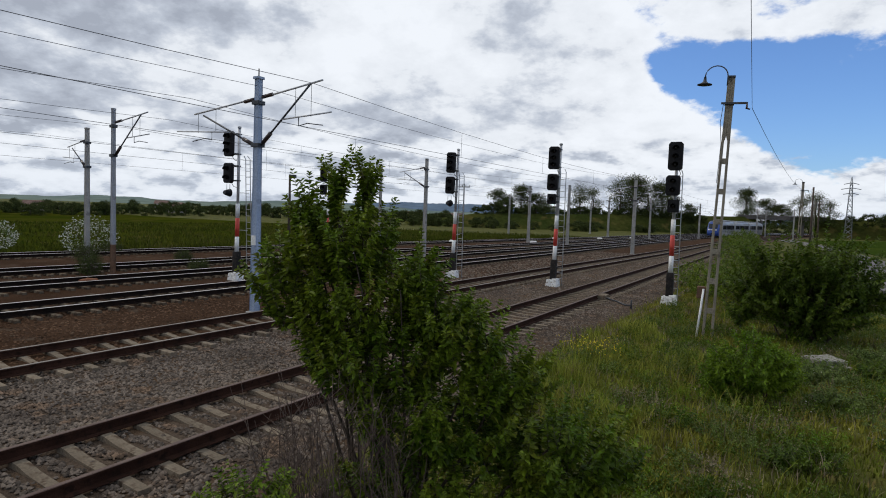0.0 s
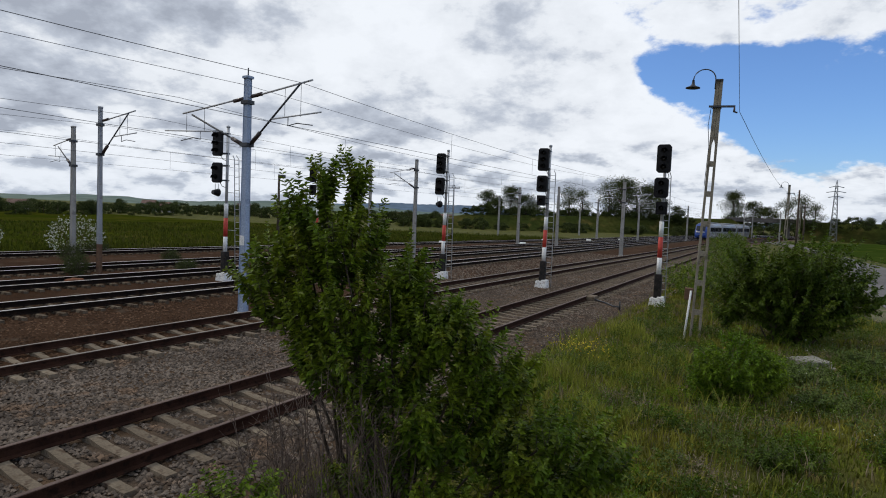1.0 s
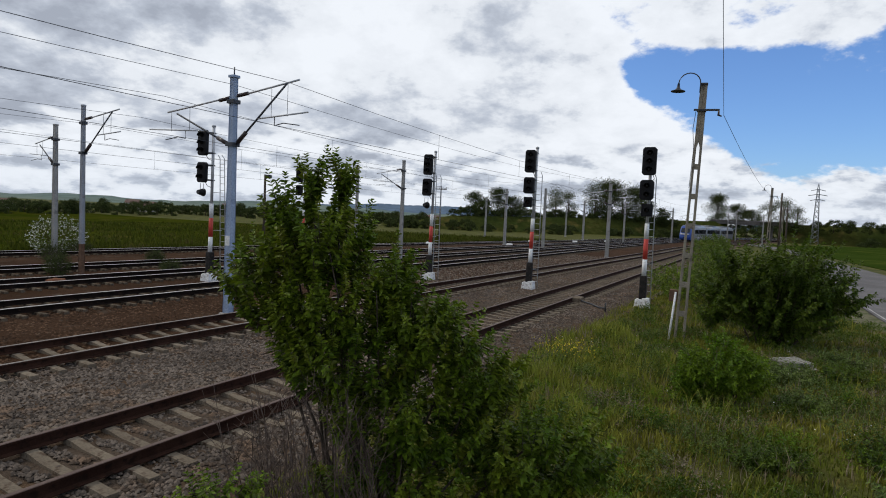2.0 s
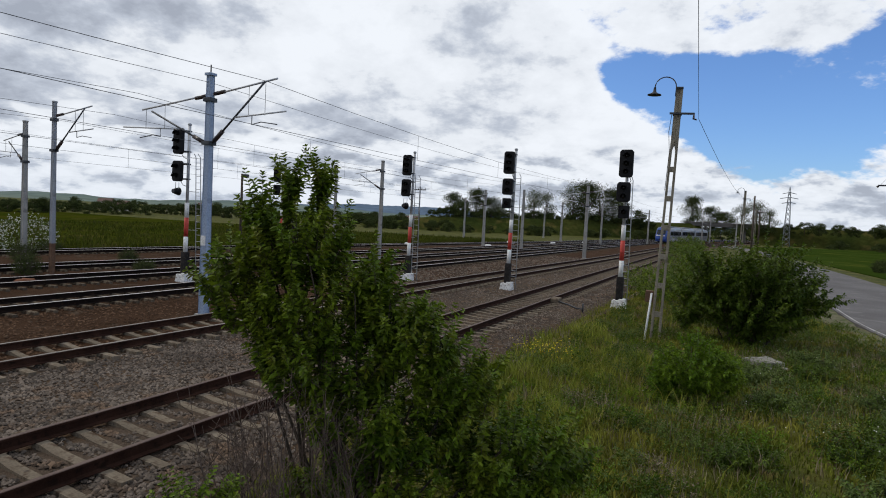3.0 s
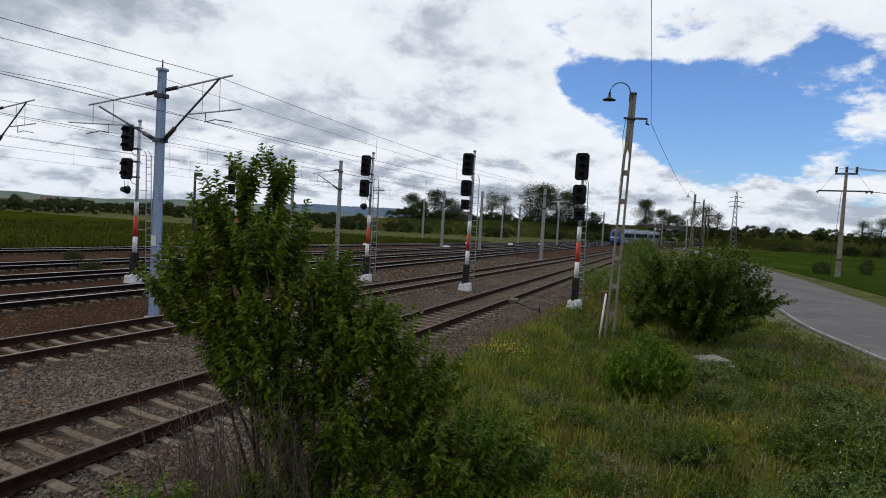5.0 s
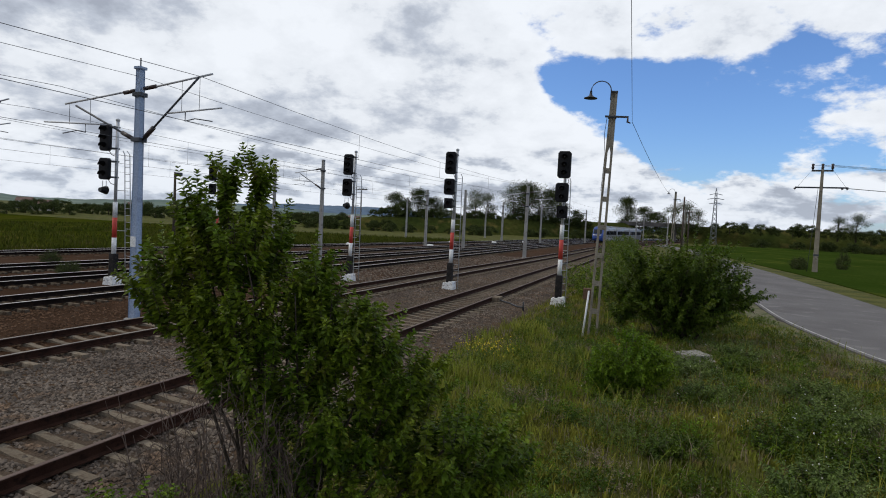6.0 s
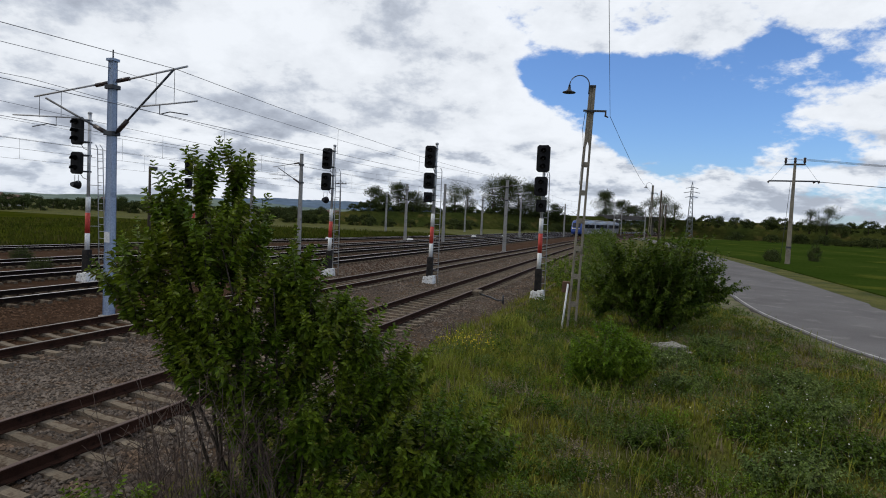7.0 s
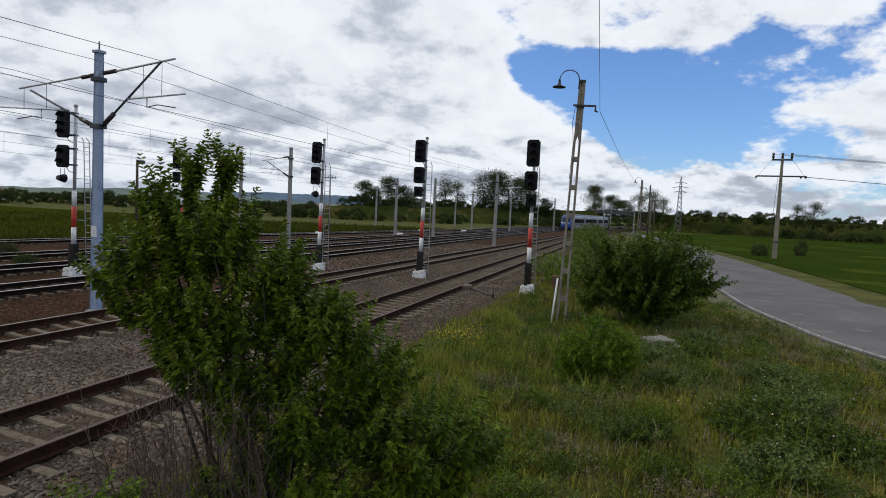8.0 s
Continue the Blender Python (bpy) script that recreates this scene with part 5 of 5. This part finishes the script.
build_blossom_bush((-23.5, 39.6, -0.3), 1.5, 2.3, 90, "bush covered with white blossom at the meadow edge")
build_blossom_bush((-30.5, 40.5, -0.3), 1.2, 1.9, 91, "bush with white blossom at the meadow edge")
# brambles with small white flowers
for k, (x, y, w, h) in enumerate(((7.5, 8.6, 0.95, 0.40), (8.9, 9.3, 0.9, 0.46), (6.6, 7.0, 0.7, 0.34), (8.0, 7.4, 0.8, 0.42), (9.9, 10.9, 0.8, 0.36), (8.2, 13.0, 0.75, 0.34), (9.9, 13.3, 0.8, 0.36), (11.0, 14.6, 0.8, 0.40), (7.6, 11.2, 0.6, 0.28), (5.2, 8.3, 0.5, 0.22))):
    b = build_shrub("bramble", (x, y, land(x, y)), [((0, 0, h * 0.45), (w, w * 0.8, h * 0.6), 1.0)], 150, 0.34, 7, 0.085, "leaf_pale" if k % 3 else "leaf_dark", 5, "low sprawling bramble with pale green leaves" if k % 3 else "low sprawling bramble with dark green leaves", "bramble", 95 + k, 0.45, 0.008, 0.25, 0.2, 1.0)
    if k > 3:
        continue
    rng = np.random.default_rng(200 + k)
    n = 14
    p = np.stack([rng.normal(0, w * 0.5, n), rng.normal(0, w * 0.4, n), rng.uniform(h * 0.8, h * 1.3, n)], 1)
    co, tri = leaf_array(p, rng.normal(size=(n, 3)), np.full(n, 0.028), np.full(n, 0.014), rng)
    raw("blossom", co, tri, M["blossom"], parent=b)["label"] = "small white flowers"

# bare dry stems in front of the siding
dry = thing("dry_brush", (-1.0, 5.9, -0.15), "tangle of bare reddish-brown dry stems beside the bush", "dead shrub")
rnd = random.Random(8)
for k in range(64):
    a = Vector((rnd.uniform(-0.55, 0.75), rnd.uniform(-0.35, 0.35), -0.05))
    tip = a + Vector((rnd.uniform(-0.55, 0.25), rnd.uniform(-0.3, 0.3), rnd.uniform(0.8, 2.1)))
    mid = a.lerp(tip, 0.5) + Vector((rnd.uniform(-0.14, 0.14), rnd.uniform(-0.1, 0.1), 0.05))
    pts = curve_at([a, mid, tip], 3)
    stem = part("dry_stem", tube(pts, [0.008 - 0.001 * i for i in range(7)], 5), M["twig"], dry)
    for j in range(6):
        p = pts[rnd.randrange(1, 6)]
        q = p + Vector((rnd.uniform(-0.25, 0.25), rnd.uniform(-0.2, 0.2), rnd.uniform(0.12, 0.4)))
        bm = tube([p, q], [0.004, 0.002], 4)
        for e in range(2):
            o = p.lerp(q, rnd.uniform(0.4, 0.9))
            add_tube(bm, [o, o + Vector((rnd.uniform(-0.12, 0.12), rnd.uniform(-0.1, 0.1), rnd.uniform(0.04, 0.16)))], [0.0025, 0.0015], 3)
        part("side_twig", bm, M["twig"], stem)


def build_grass(name, n, area, hrange, material, seed, label, keep=None, width=0.008, clump=True):
    """Bent tapering blades; area: x0, x1, y0, y1."""
    rng = np.random.default_rng(seed)
    x = rng.uniform(area[0], area[1], n)
    y = area[2] + (area[3] - area[2]) * rng.random(n) ** 1.3
    if clump:
        g = np.array([noise.noise((a * 0.9, b * 0.9, seed)) + 0.6 * noise.noise((a * 2.6, b * 2.6, seed)) for a, b in zip(x, y)])
        ok = g > rng.uniform(-0.62, 0.55, n)
    else:
        g, ok = np.zeros(n), np.ones(n, bool)
    u = -x * math.cos(AZ) + y * math.sin(AZ)
    s = x * math.sin(AZ) + y * math.cos(AZ)
    edge = np.array([along(EDGE_NEAR, a) for a in s])
    ok &= u < edge + 0.15 + 0.5 * rng.random(n) ** 3
    rx = np.interp(y, [p.y for p in RN], [p.x for p in RN])
    ok &= x < rx - 0.15
    ok &= (x * x + y * y) > 4.0
    if keep is not None:
        ok &= keep(x, y)
    x, y, g = x[ok], y[ok], g[ok]
    n = len(x)
    z = np.array([land(a, b) for a, b in zip(x, y)]) - 0.02
    h = rng.uniform(*hrange, n) * (1 + 0.7 * np.clip(g, -0.6, 0.8))
    w = width * rng.uniform(0.7, 1.5, n) * (1 + 0.05 * np.hypot(x, y))
    a = rng.random(n) * math.tau
    lean = h * rng.uniform(0.1, 0.75, n)
    b = a + rng.uniform(-0.6, 0.6, n) + math.pi / 2
    base = np.stack([x, y, z], 1)
    sd = np.stack([np.cos(a), np.sin(a), 0 * a], 1) * w[:, None]
    ld = np.stack([np.cos(b), np.sin(b), 0 * b], 1) * lean[:, None]
    up = np.array([0, 0, 1.0])
    m = base + ld * 0.35 + up * (h * 0.6)[:, None]
    t = base + ld + up * h[:, None]
    co = np.stack([base - sd, base + sd, m + sd * 0.7, m - sd * 0.7, t], 1).reshape(-1, 3)
    k = np.arange(n)[:, None] * 5
    tri = np.concatenate([k + [0, 1, 2], k + [0, 2, 3], k + [3, 2, 4]], 1).reshape(-1, 3)
    return raw(name, co, tri, M[material], label, "grass", kind="stuff")


build_grass("grass", 380000, (-2.0, 17, 1.5, 32), (0.05, 0.16), "blade", 31, "uneven green and yellowish meadow grass beside the railway")
build_grass("tall_grass", 15000, (-1.0, 16, 3, 30), (0.22, 0.45), "blade", 32, "taller grass stems in clumps", width=0.004)
build_grass("fresh_grass", 26000, (1.8, 6.5, 8.5, 21), (0.14, 0.36), "blade_bright", 34, "tall fresh yellow-green grass along the ballast edge", lambda x, y: (-x * math.cos(AZ) + y * math.sin(AZ)) > 1.6, 0.005)
build_grass("dry_grass", 36000, (-0.5, 15, 2.5, 26), (0.08, 0.30), "dry", 33, "tufts of dry straw-coloured grass", width=0.004)


def build_meadow_tufts(n, seed):
    """Coarse meadow grass, densest and driest along the far edge of the ballast."""
    rng = np.random.default_rng(seed)
    sv = rng.uniform(-70, 105, n)
    du = 0.4 + 85 * rng.random(n) ** 2.6
    u = np.array([along(EDGE_FAR, a) for a in sv]) + du
    x, y = sv * DS.x + u * DN.x, sv * DS.y + u * DN.y
    z = np.array([land(a, b) for a, b in zip(x, y)]) - 0.05
    h = rng.uniform(0.2, 0.55, n) * (1 + 0.6 * np.clip(np.array([noise.noise((a * 0.15, b * 0.15, 2)) for a, b in zip(x, y)]), -0.8, 0.8))
    w = rng.uniform(0.02, 0.05, n) * (1 + 0.015 * du)
    a, b = rng.random(n) * math.tau, rng.random(n) * math.tau
    base = np.stack([x, y, z], 1)
    sd = np.stack([np.cos(a), np.sin(a), 0 * a], 1) * w[:, None]
    tip = base + np.stack([np.cos(b) * h * 0.4, np.sin(b) * h * 0.4, h], 1)
    mid = base + np.stack([np.cos(b) * h * 0.12, np.sin(b) * h * 0.12, h * 0.6], 1)
    co = np.stack([base - sd, base + sd, mid + sd * 0.7, mid - sd * 0.7, tip], 1).reshape(-1, 3)
    k = np.arange(n)[:, None] * 5
    raw("meadow_grass", co, np.concatenate([k + [0, 1, 2], k + [0, 2, 3], k + [3, 2, 4]], 1).reshape(-1, 3), M["meadow_blade"], "coarse meadow grass beyond the furthest track", "grass", kind="stuff")


build_meadow_tufts(60000, 61)


def build_weeds(name, clumps, area, leafmat, seed, label, leaf, rr, hh):
    """Low leafy weeds in clumps scattered through the grass."""
    rng, rnd = np.random.default_rng(seed), random.Random(seed)
    blobs = []
    while len(blobs) < clumps:
        x, y = rnd.uniform(area[0], area[1]), rnd.uniform(area[2], area[3])
        s_, u_ = x * math.sin(AZ) + y * math.cos(AZ), -x * math.cos(AZ) + y * math.sin(AZ)
        if u_ > along(EDGE_NEAR, s_) - 0.3 or x > float(np.interp(y, [p.y for p in RN], [p.x for p in RN])) - 0.6:
            continue
        r = rnd.uniform(*rr)
        blobs.append(((x, y, land(x, y) + 0.03 + r * 0.2), (r, r, rnd.uniform(*hh)), rnd.uniform(0.4, 1.0) * r / rr[1]))
    co, tri, _ = shoots(blobs, 90, 0.14, 8, leaf, rng, 0.5, 1.0, 0.1)
    raw(name, co, tri, M[leafmat], label, "weeds", kind="stuff")


build_weeds("leafy_weeds", 300, (1.0, 17, 4, 24), "leaf_dark", 501, "low dark green leafy weeds among the grass", 0.07, (0.15, 0.5), (0.08, 0.25))
build_weeds("pale_weeds", 190, (1.0, 17, 3.5, 22), "leaf_pale", 502, "low pale green leafy weeds among the grass", 0.06, (0.12, 0.4), (0.06, 0.2))
build_weeds("withered_weeds", 80, (1.5, 14, 4, 20), "dry", 503, "withered brown weeds among the grass", 0.05, (0.15, 0.45), (0.08, 0.22))
build_weeds("bright_weeds", 60, (2.0, 12, 6, 24), "leaf_light", 504, "bright green leafy weeds in patches", 0.06, (0.2, 0.5), (0.08, 0.2))


def build_flowers(name, n, cx, cy, rx, ry, hz, material, size, label, seed):
    rng = np.random.default_rng(seed)
    p = np.stack([rng.normal(cx, rx, n), rng.normal(cy, ry, n), rng.uniform(*hz, n)], 1)
    co, tri = leaf_array(p, rng.normal(size=(n, 3)) + np.array([0, 0, 0.5]), np.full(n, size), np.full(n, size * 0.5), rng)
    raw(name, co, tri, M[material], label, "flowers", kind="stuff")


build_flowers("yellow_flowers", 170, 3.75, 14.5, 0.4, 0.45, (0.15, 0.35), "yellow", 0.035, "patch of small yellow wild flowers in the grass", 41)
build_flowers("white_flowers", 120, 9.0, 12.0, 3.0, 3.0, (0.15, 0.35), "blossom", 0.026, "scattered small white wild flowers in the grass", 42)

# broken concrete slab lying in the grass
sl = thing("concrete_slab", (9.45, 14.6, -0.1), "broken pale concrete slab lying in the grass", "slab", turn=12)
bm = box((-0.42, -0.3, 0.08), (0.45, 0.3, 0.19), 0.02)
bmesh.ops.subdivide_edges(bm, edges=bm.edges[:], cuts=2, use_grid_fill=True)
for v in bm.verts:
    v.co += Vector((noise.noise(v.co * 3), noise.noise(v.co * 3 + Vector((5, 0, 0))), noise.noise(v.co * 4))) * 0.035
part("upper_piece", bm, M["slab"], sl)
bm = box((-0.62, -0.55, -0.1), (0.3, -0.2, 0.08), 0.03)
bmesh.ops.subdivide_edges(bm, edges=bm.edges[:], cuts=2, use_grid_fill=True)
for v in bm.verts:
    v.co += Vector((noise.noise(v.co * 3), noise.noise(v.co * 3 + Vector((2, 0, 0))), noise.noise(v.co * 4))) * 0.035
part("lower_piece", bm, M["slab"], sl)

# track clutter
lv = thing("point_motor", (*su(25.0, 6.55).xy, -0.05), "small pale track box with a thin rod beside the rail", "track equipment", turn=-30)
part("casing", box((-0.32, -0.35, 0.0), (0.1, 0.3, 0.22), 0.05), M["sleeper"], lv, "pale weathered casing")
part("rod", tube([(0.1, -0.2, 0.1), (0.7, -0.7, 0.06), (1.1, -1.3, 0.05), (1.45, -1.7, 0.1)], 0.03, 6), M["steel_dark"], lv)
part("lever", tube([(1.45, -1.7, -0.05), (1.45, -1.7, 0.32)], 0.035, 6), M["steel_dark"], lv)
jk = thing("rag_pile", (-14.4, 24.3, -0.05), "orange-brown rags lying beside the rail", "rubbish")
bm = bmesh.new()
bmesh.ops.create_icosphere(bm, subdivisions=3, radius=0.42)
for v in bm.verts:
    v.co = Vector((v.co.x * 1.1, v.co.y * 0.4, max(0, v.co.z) * 0.45 + 0.0)) * (1 + 0.35 * noise.noise(v.co * 4))
part("cloth", bm, M["orange"], jk, "", True)

# ---------------------------------------------------------------- distance: embankment, bridge, trees, houses, hills
BANK = [Vector(p) for p in ((-16, 196), (10, 191), (50, 194), (88, 203), (104, 206))]
BANK2 = [Vector(p) for p in ((122, 198), (134, 191), (150, 180), (172, 158), (196, 118), (216, 66), (230, 0), (235, -80))]


def build_bank(pts, heights, name):
    line = curve_at([p.to_3d() for p in pts], 8)
    verts, faces = [], []
    prof = [(-13, -0.5), (-10, 0.22), (-6, 0.62), (-2.8, 1.0), (2.8, 1.0), (12, -0.5)]
    for i, p in enumerate(line):
        d = (line[min(i + 1, len(line) - 1)] - line[max(i - 1, 0)]).normalized()
        nrm = Vector((d.y, -d.x, 0))
        hh = float(np.interp(i / (len(line) - 1), [k / (len(heights) - 1) for k in range(len(heights))], heights))
        for o, z in prof:
            q = p - nrm * -o
            verts.append((q.x + noise.noise((i, o, 0)) * 0.8, q.y, z * hh + (0.5 * noise.noise((i * 1.3, o, 2)) if 0 < z < 1 else 0) - 0.3))
    n = len(prof)
    for i in range(len(line) - 1):
        for j in range(n - 1):
            faces.append((i * n + j, i * n + j + 1, (i + 1) * n + j + 1, (i + 1) * n + j))
    ob = link(name, mesh_of(name, verts, faces, M["bank"], True))
    tagged(ob, "long overgrown green road embankment", "embankment", kind="structure")
    return line


LINE1 = build_bank(BANK, [-1.0, 4.0, 5.2, 6.0, 6.3], "embankment")
LINE2 = build_bank(BANK2, [6.2, 6.3, 6.4, 6.0, 5.6, 5.0, 4.5], "embankment_far")

br = thing("road_bridge", (0, 0, 0), "plain concrete road bridge over the tracks", "bridge")
a, b = Vector((102, 207.0, 0)), Vector((124, 197.0, 0))
d = (b - a).normalized()
m = Matrix.Translation((a + b) / 2) @ Matrix(((d.x, -d.y, 0, 0), (d.y, d.x, 0, 0), (0, 0, 1, 0), (0, 0, 0, 1)))
for nm, lo, hi, mt in (("deck", (-13, -4.5, 5.2), (13, 4.5, 6.0), "bridge"), ("parapet", (-13, -4.6, 6.0), (13, -4.3, 6.6), "bridge"), ("parapet", (-13, 4.3, 6.0), (13, 4.6, 6.6), "bridge"),
                       ("pier", (-6.4, -4, -0.5), (-5.6, 4, 4.9), "bridge"), ("pier", (5.6, -4, -0.5), (6.4, 4, 4.9), "bridge")):
    o = part(nm, box(lo, hi, 0.08), M[mt], br)
    o.matrix_basis = m


def build_tree(height, width, seed, leaves=2400, leaf=0.42, gaps=0.35, trunk=0.22):
    """Tapered trunk, limbs, and a crown of many small leaf clumps with gaps."""
    rng, rnd = np.random.default_rng(seed), random.Random(seed)
    t = thing("tree" if height > 6 else "thicket", (0, 0, 0), "green deciduous tree with a dense crown" if height > 6 else "low rounded green thicket", "tree" if height > 6 else "thicket", "distant trees" if height > 6 else "distant thickets")
    part("trunk", tube([(0, 0, -0.5), (0.1, 0, height * 0.3), (-0.1, 0.1, height * 0.62)], [height * 0.025 + 0.06, height * 0.018 + 0.04, 0.05], 7), M["bark"], t)
    cents = []
    for k in range(26):
        a = rnd.uniform(0, math.tau)
        z = rnd.uniform(trunk, 0.94) * height
        w = width / 2 * math.sin(math.pi * min(1, (z / height - trunk + 0.12) / (1.12 - trunk))) ** 0.6 * rnd.uniform(0.3, 1.0)
        c = Vector((w * math.cos(a), w * math.sin(a), z))
        cents.append((c, rnd.uniform(0.15, 0.25) * height * (1 - gaps * 0.35)))
        if height < 6 or (height < 9 and k > 4) or k > 11:
            continue
        part("limb", tube([(0, 0, z * 0.55), Vector((0, 0, z * 0.7)).lerp(c, 0.5), c], [0.09, 0.06, 0.02], 5), M["bark"], t)
    B = []
    for c, r in cents:
        n = leaves // len(cents)
        v = rng.normal(size=(n, 3))
        v *= (rng.random(n) ** 0.45 / np.linalg.norm(v, axis=1))[:, None]
        B.append(np.array(c) + v * r * np.array((1.15, 1.15, 0.85)))
    base = np.concatenate(B)
    n = len(base)
    co, tri = leaf_array(base, rng.normal(size=(n, 3)), leaf * rng.uniform(0.6, 1.4, n), leaf * 0.35 * rng.uniform(0.7, 1.3, n), rng)
    raw("crown", co, tri, M["tree_leaf"], parent=t)
    return t


def az_at(az, dist, z):
    return Vector((dist * math.sin(radians(az)), dist * math.cos(radians(az)), z))


KINDS = [build_tree(13, 8.5, 301, 9000, 0.34, 0.2, 0.06), build_tree(14, 7.5, 302, 6000, 0.30, 0.6, 0.08), build_tree(8, 8, 303, 6500, 0.32, 0.0, 0.0), build_tree(11, 7, 304, 3800, 0.28, 0.65, 0.08), build_tree(4, 7, 305, 2400, 0.34, 0.0, -0.05)]
used = [False] * len(KINDS)


def plant(kind, az, dist, z, scale, turn):
    m = Matrix.Translation(az_at(az, dist, z)) @ Matrix.Rotation(radians(turn), 4, "Z")
    if used[kind]:
        t = copy_thing(KINDS[kind], m)
    else:
        t, used[kind] = KINDS[kind], True
        t.matrix_basis = m
    t.scale = (scale, scale, scale)


for k, az, dist, z, sc in ((2, 5.2, 196, 2.5, 1.1), (0, 7.2, 197, 2.5, 0.82), (2, 8.6, 198, 3.0, 0.95), (1, 12.6, 201, 3.5, 0.85), (3, 13.8, 204, 3.5, 1.05), (1, 16.2, 205, 3.5, 1.05), (0, 17.4, 207, 3.5, 1.08),
                           (1, 18.6, 208, 3.5, 1.0), (0, 19.8, 209, 3.5, 0.95), (3, 20.8, 210, 3.5, 0.85), (2, 22.2, 212, 3.5, 0.7), (0, 26.6, 236, 4.5, 0.85), (2, 28.1, 238, 4.5, 0.95), (2, 29.2, 240, 4.5, 0.75),
                           (3, 30.5, 228, 3.5, 0.95), (3, 31.6, 226, 3.5, 1.1), (3, 32.6, 227, 3.5, 0.85), (2, 40.3, 225, 4.0, 0.5), (3, 43.0, 224, 3.5, 0.75), (3, 44.2, 222, 3.5, 0.85), (2, 45.2, 215, 2.5, 0.5), (2, 51.0, 215, 2.5, 0.6),
                           (2, 36.2, 222, 4.0, 0.45), (2, 38.4, 224, 4.2, 0.35)):
    plant(k, az, dist, z, sc, k * 40 + az * 17)
for i in range(44):  # undergrowth along the crest of the embankment
    az = 3 + 21 * i / 26 if i < 26 else 34 + 20 * (i - 26) / 17
    dd = float(np.interp(az, [3, 8, 15, 22, 26, 34, 40, 47, 56], [190, 192, 200, 212, 222, 226, 224, 222, 212]))
    plant(4, az, dd, 3.6 if az < 30 else 4.2, 0.55 + 0.4 * ((i * 7) % 5) / 5, i * 71)
rnd = random.Random(77)
for i in range(80):  # scrub along the foot and the face of the embankment
    az = rnd.uniform(-6, 56)
    dd = float(np.interp(az, [-6, 5, 15, 24, 29, 33, 40, 47, 56], [186, 182, 186, 206, 224, 216, 214, 214, 205])) - rnd.uniform(5, 12)
    if 26 < az < 34:
        continue
    plant(4, az, dd, -0.4, rnd.uniform(0.35, 0.8), i * 37)
for i in range(14):  # growth seen beyond the bridge
    plant(4, 24 + i, 300 + (i * 37) % 40, -0.4, 1.5, i * 31)
for i in range(120):  # hedge and trees at the far end of the meadow
    az = -40 + 50 * (i + rnd.random()) / 120
    dd = rnd.uniform(222, 266)
    p = az_at(az, dd, 0)
    kind = 2 if i % 5 == 0 else 4
    plant(kind, az, dd, land(p.x, p.y) - 0.2, rnd.uniform(0.65, 1.05) * (0.62 if kind == 2 else 1.0), i * 53)


def build_house(at, w, dp, h, turn, label):
    hs = thing("house", at, label, "house", "houses beyond the meadow", turn)
    part("wall", box((-w / 2, -dp / 2, -0.5), (w / 2, dp / 2, h), 0.03), M["house_wall"], hs)
    part("roof", add_prism(bmesh.new(), [(-dp / 2 - 0.4, h), (dp / 2 + 0.4, h), (0, h + dp * 0.38)], -w / 2 - 0.3, w / 2 + 0.3), M["roof_tile"], hs)
    for k in range(3):
        x = -w / 2 + w * (k + 0.5) / 3
        win = part("window", box((x - 0.5, -dp / 2 - 0.03, 1.0), (x + 0.5, -dp / 2 + 0.05, 2.2), 0.02), M["white"], hs)
        part("pane", box((x - 0.42, -dp / 2 - 0.045, 1.08), (x + 0.42, -dp / 2 - 0.032, 2.12)), M["glass"], win)


for az, dist, w, dp, h, turn in ((-25.3, 330, 6, 4.5, 3.2, 10), (-24.0, 275, 6, 5, 2.2, -30), (-17.6, 320, 6, 5, 3.2, 20), (-34.5, 280, 7, 5, 2.3, 5), (-13.5, 275, 6, 5, 2.3, 0), (-3.2, 272, 9, 5, 2.0, 10), (0.8, 276, 8, 5, 2.0, -15)):
    p = az_at(az, dist, 0)
    build_house((p.x, p.y, land(p.x, p.y) - 0.1), w, dp, h, turn, "small pale house with a tiled roof among trees")


def build_hills(name, dist, a0, a1, elev, rough, material, label, seed):
    verts, faces, n = [], [], 160
    for i in range(n + 1):
        az = a0 + (a1 - a0) * i / n
        h = float(np.interp(az, [a for a, _ in elev], [e for _, e in elev]))
        h += rough * (noise.noise((az * 0.35, seed, 0)) + 0.5 * noise.noise((az * 1.1, seed, 3)) + 0.25 * noise.noise((az * 3.0, seed, 6)))
        for d, f in ((dist * 0.86, -0.02), (dist * 0.93, 0.55), (dist, 1.0), (dist * 1.12, 0.4)):
            p = az_at(az, d, EYE + d * math.tan(radians(max(0.02, h))) * f if f > 0 else -4)
            verts.append(p)
    for i in range(n):
        for k in range(3):
            faces.append((i * 4 + k, i * 4 + k + 1, i * 4 + k + 5, i * 4 + k + 4))
    tagged(link(name, mesh_of(name, verts, faces, material, True)), label, "hills", kind="structure")


build_hills("backdrop_hills", 2200, -75, 25, [(-75, 0.4), (-40, 0.25), (-34, 0.25), (-30, 0.5), (-24, 0.25), (-15, 0.6), (-8, 0.5), (0, 0.2), (25, 0.2)], 0.12, M["hill"], "low grey-green hills on the horizon", 3)
# ridge with the air's blue haze painted into its material
build_hills("backdrop_mountain", 3300, -14, 40, [(-14, 0.2), (-8, 0.7), (-4, 0.95), (0, 0.95), (3, 1.0), (6, 0.8), (12, 0.5), (40, 0.3)], 0.12, M["hill_haze_blue"], "distant mountain ridge, coloured blue for the haze before it", 9)
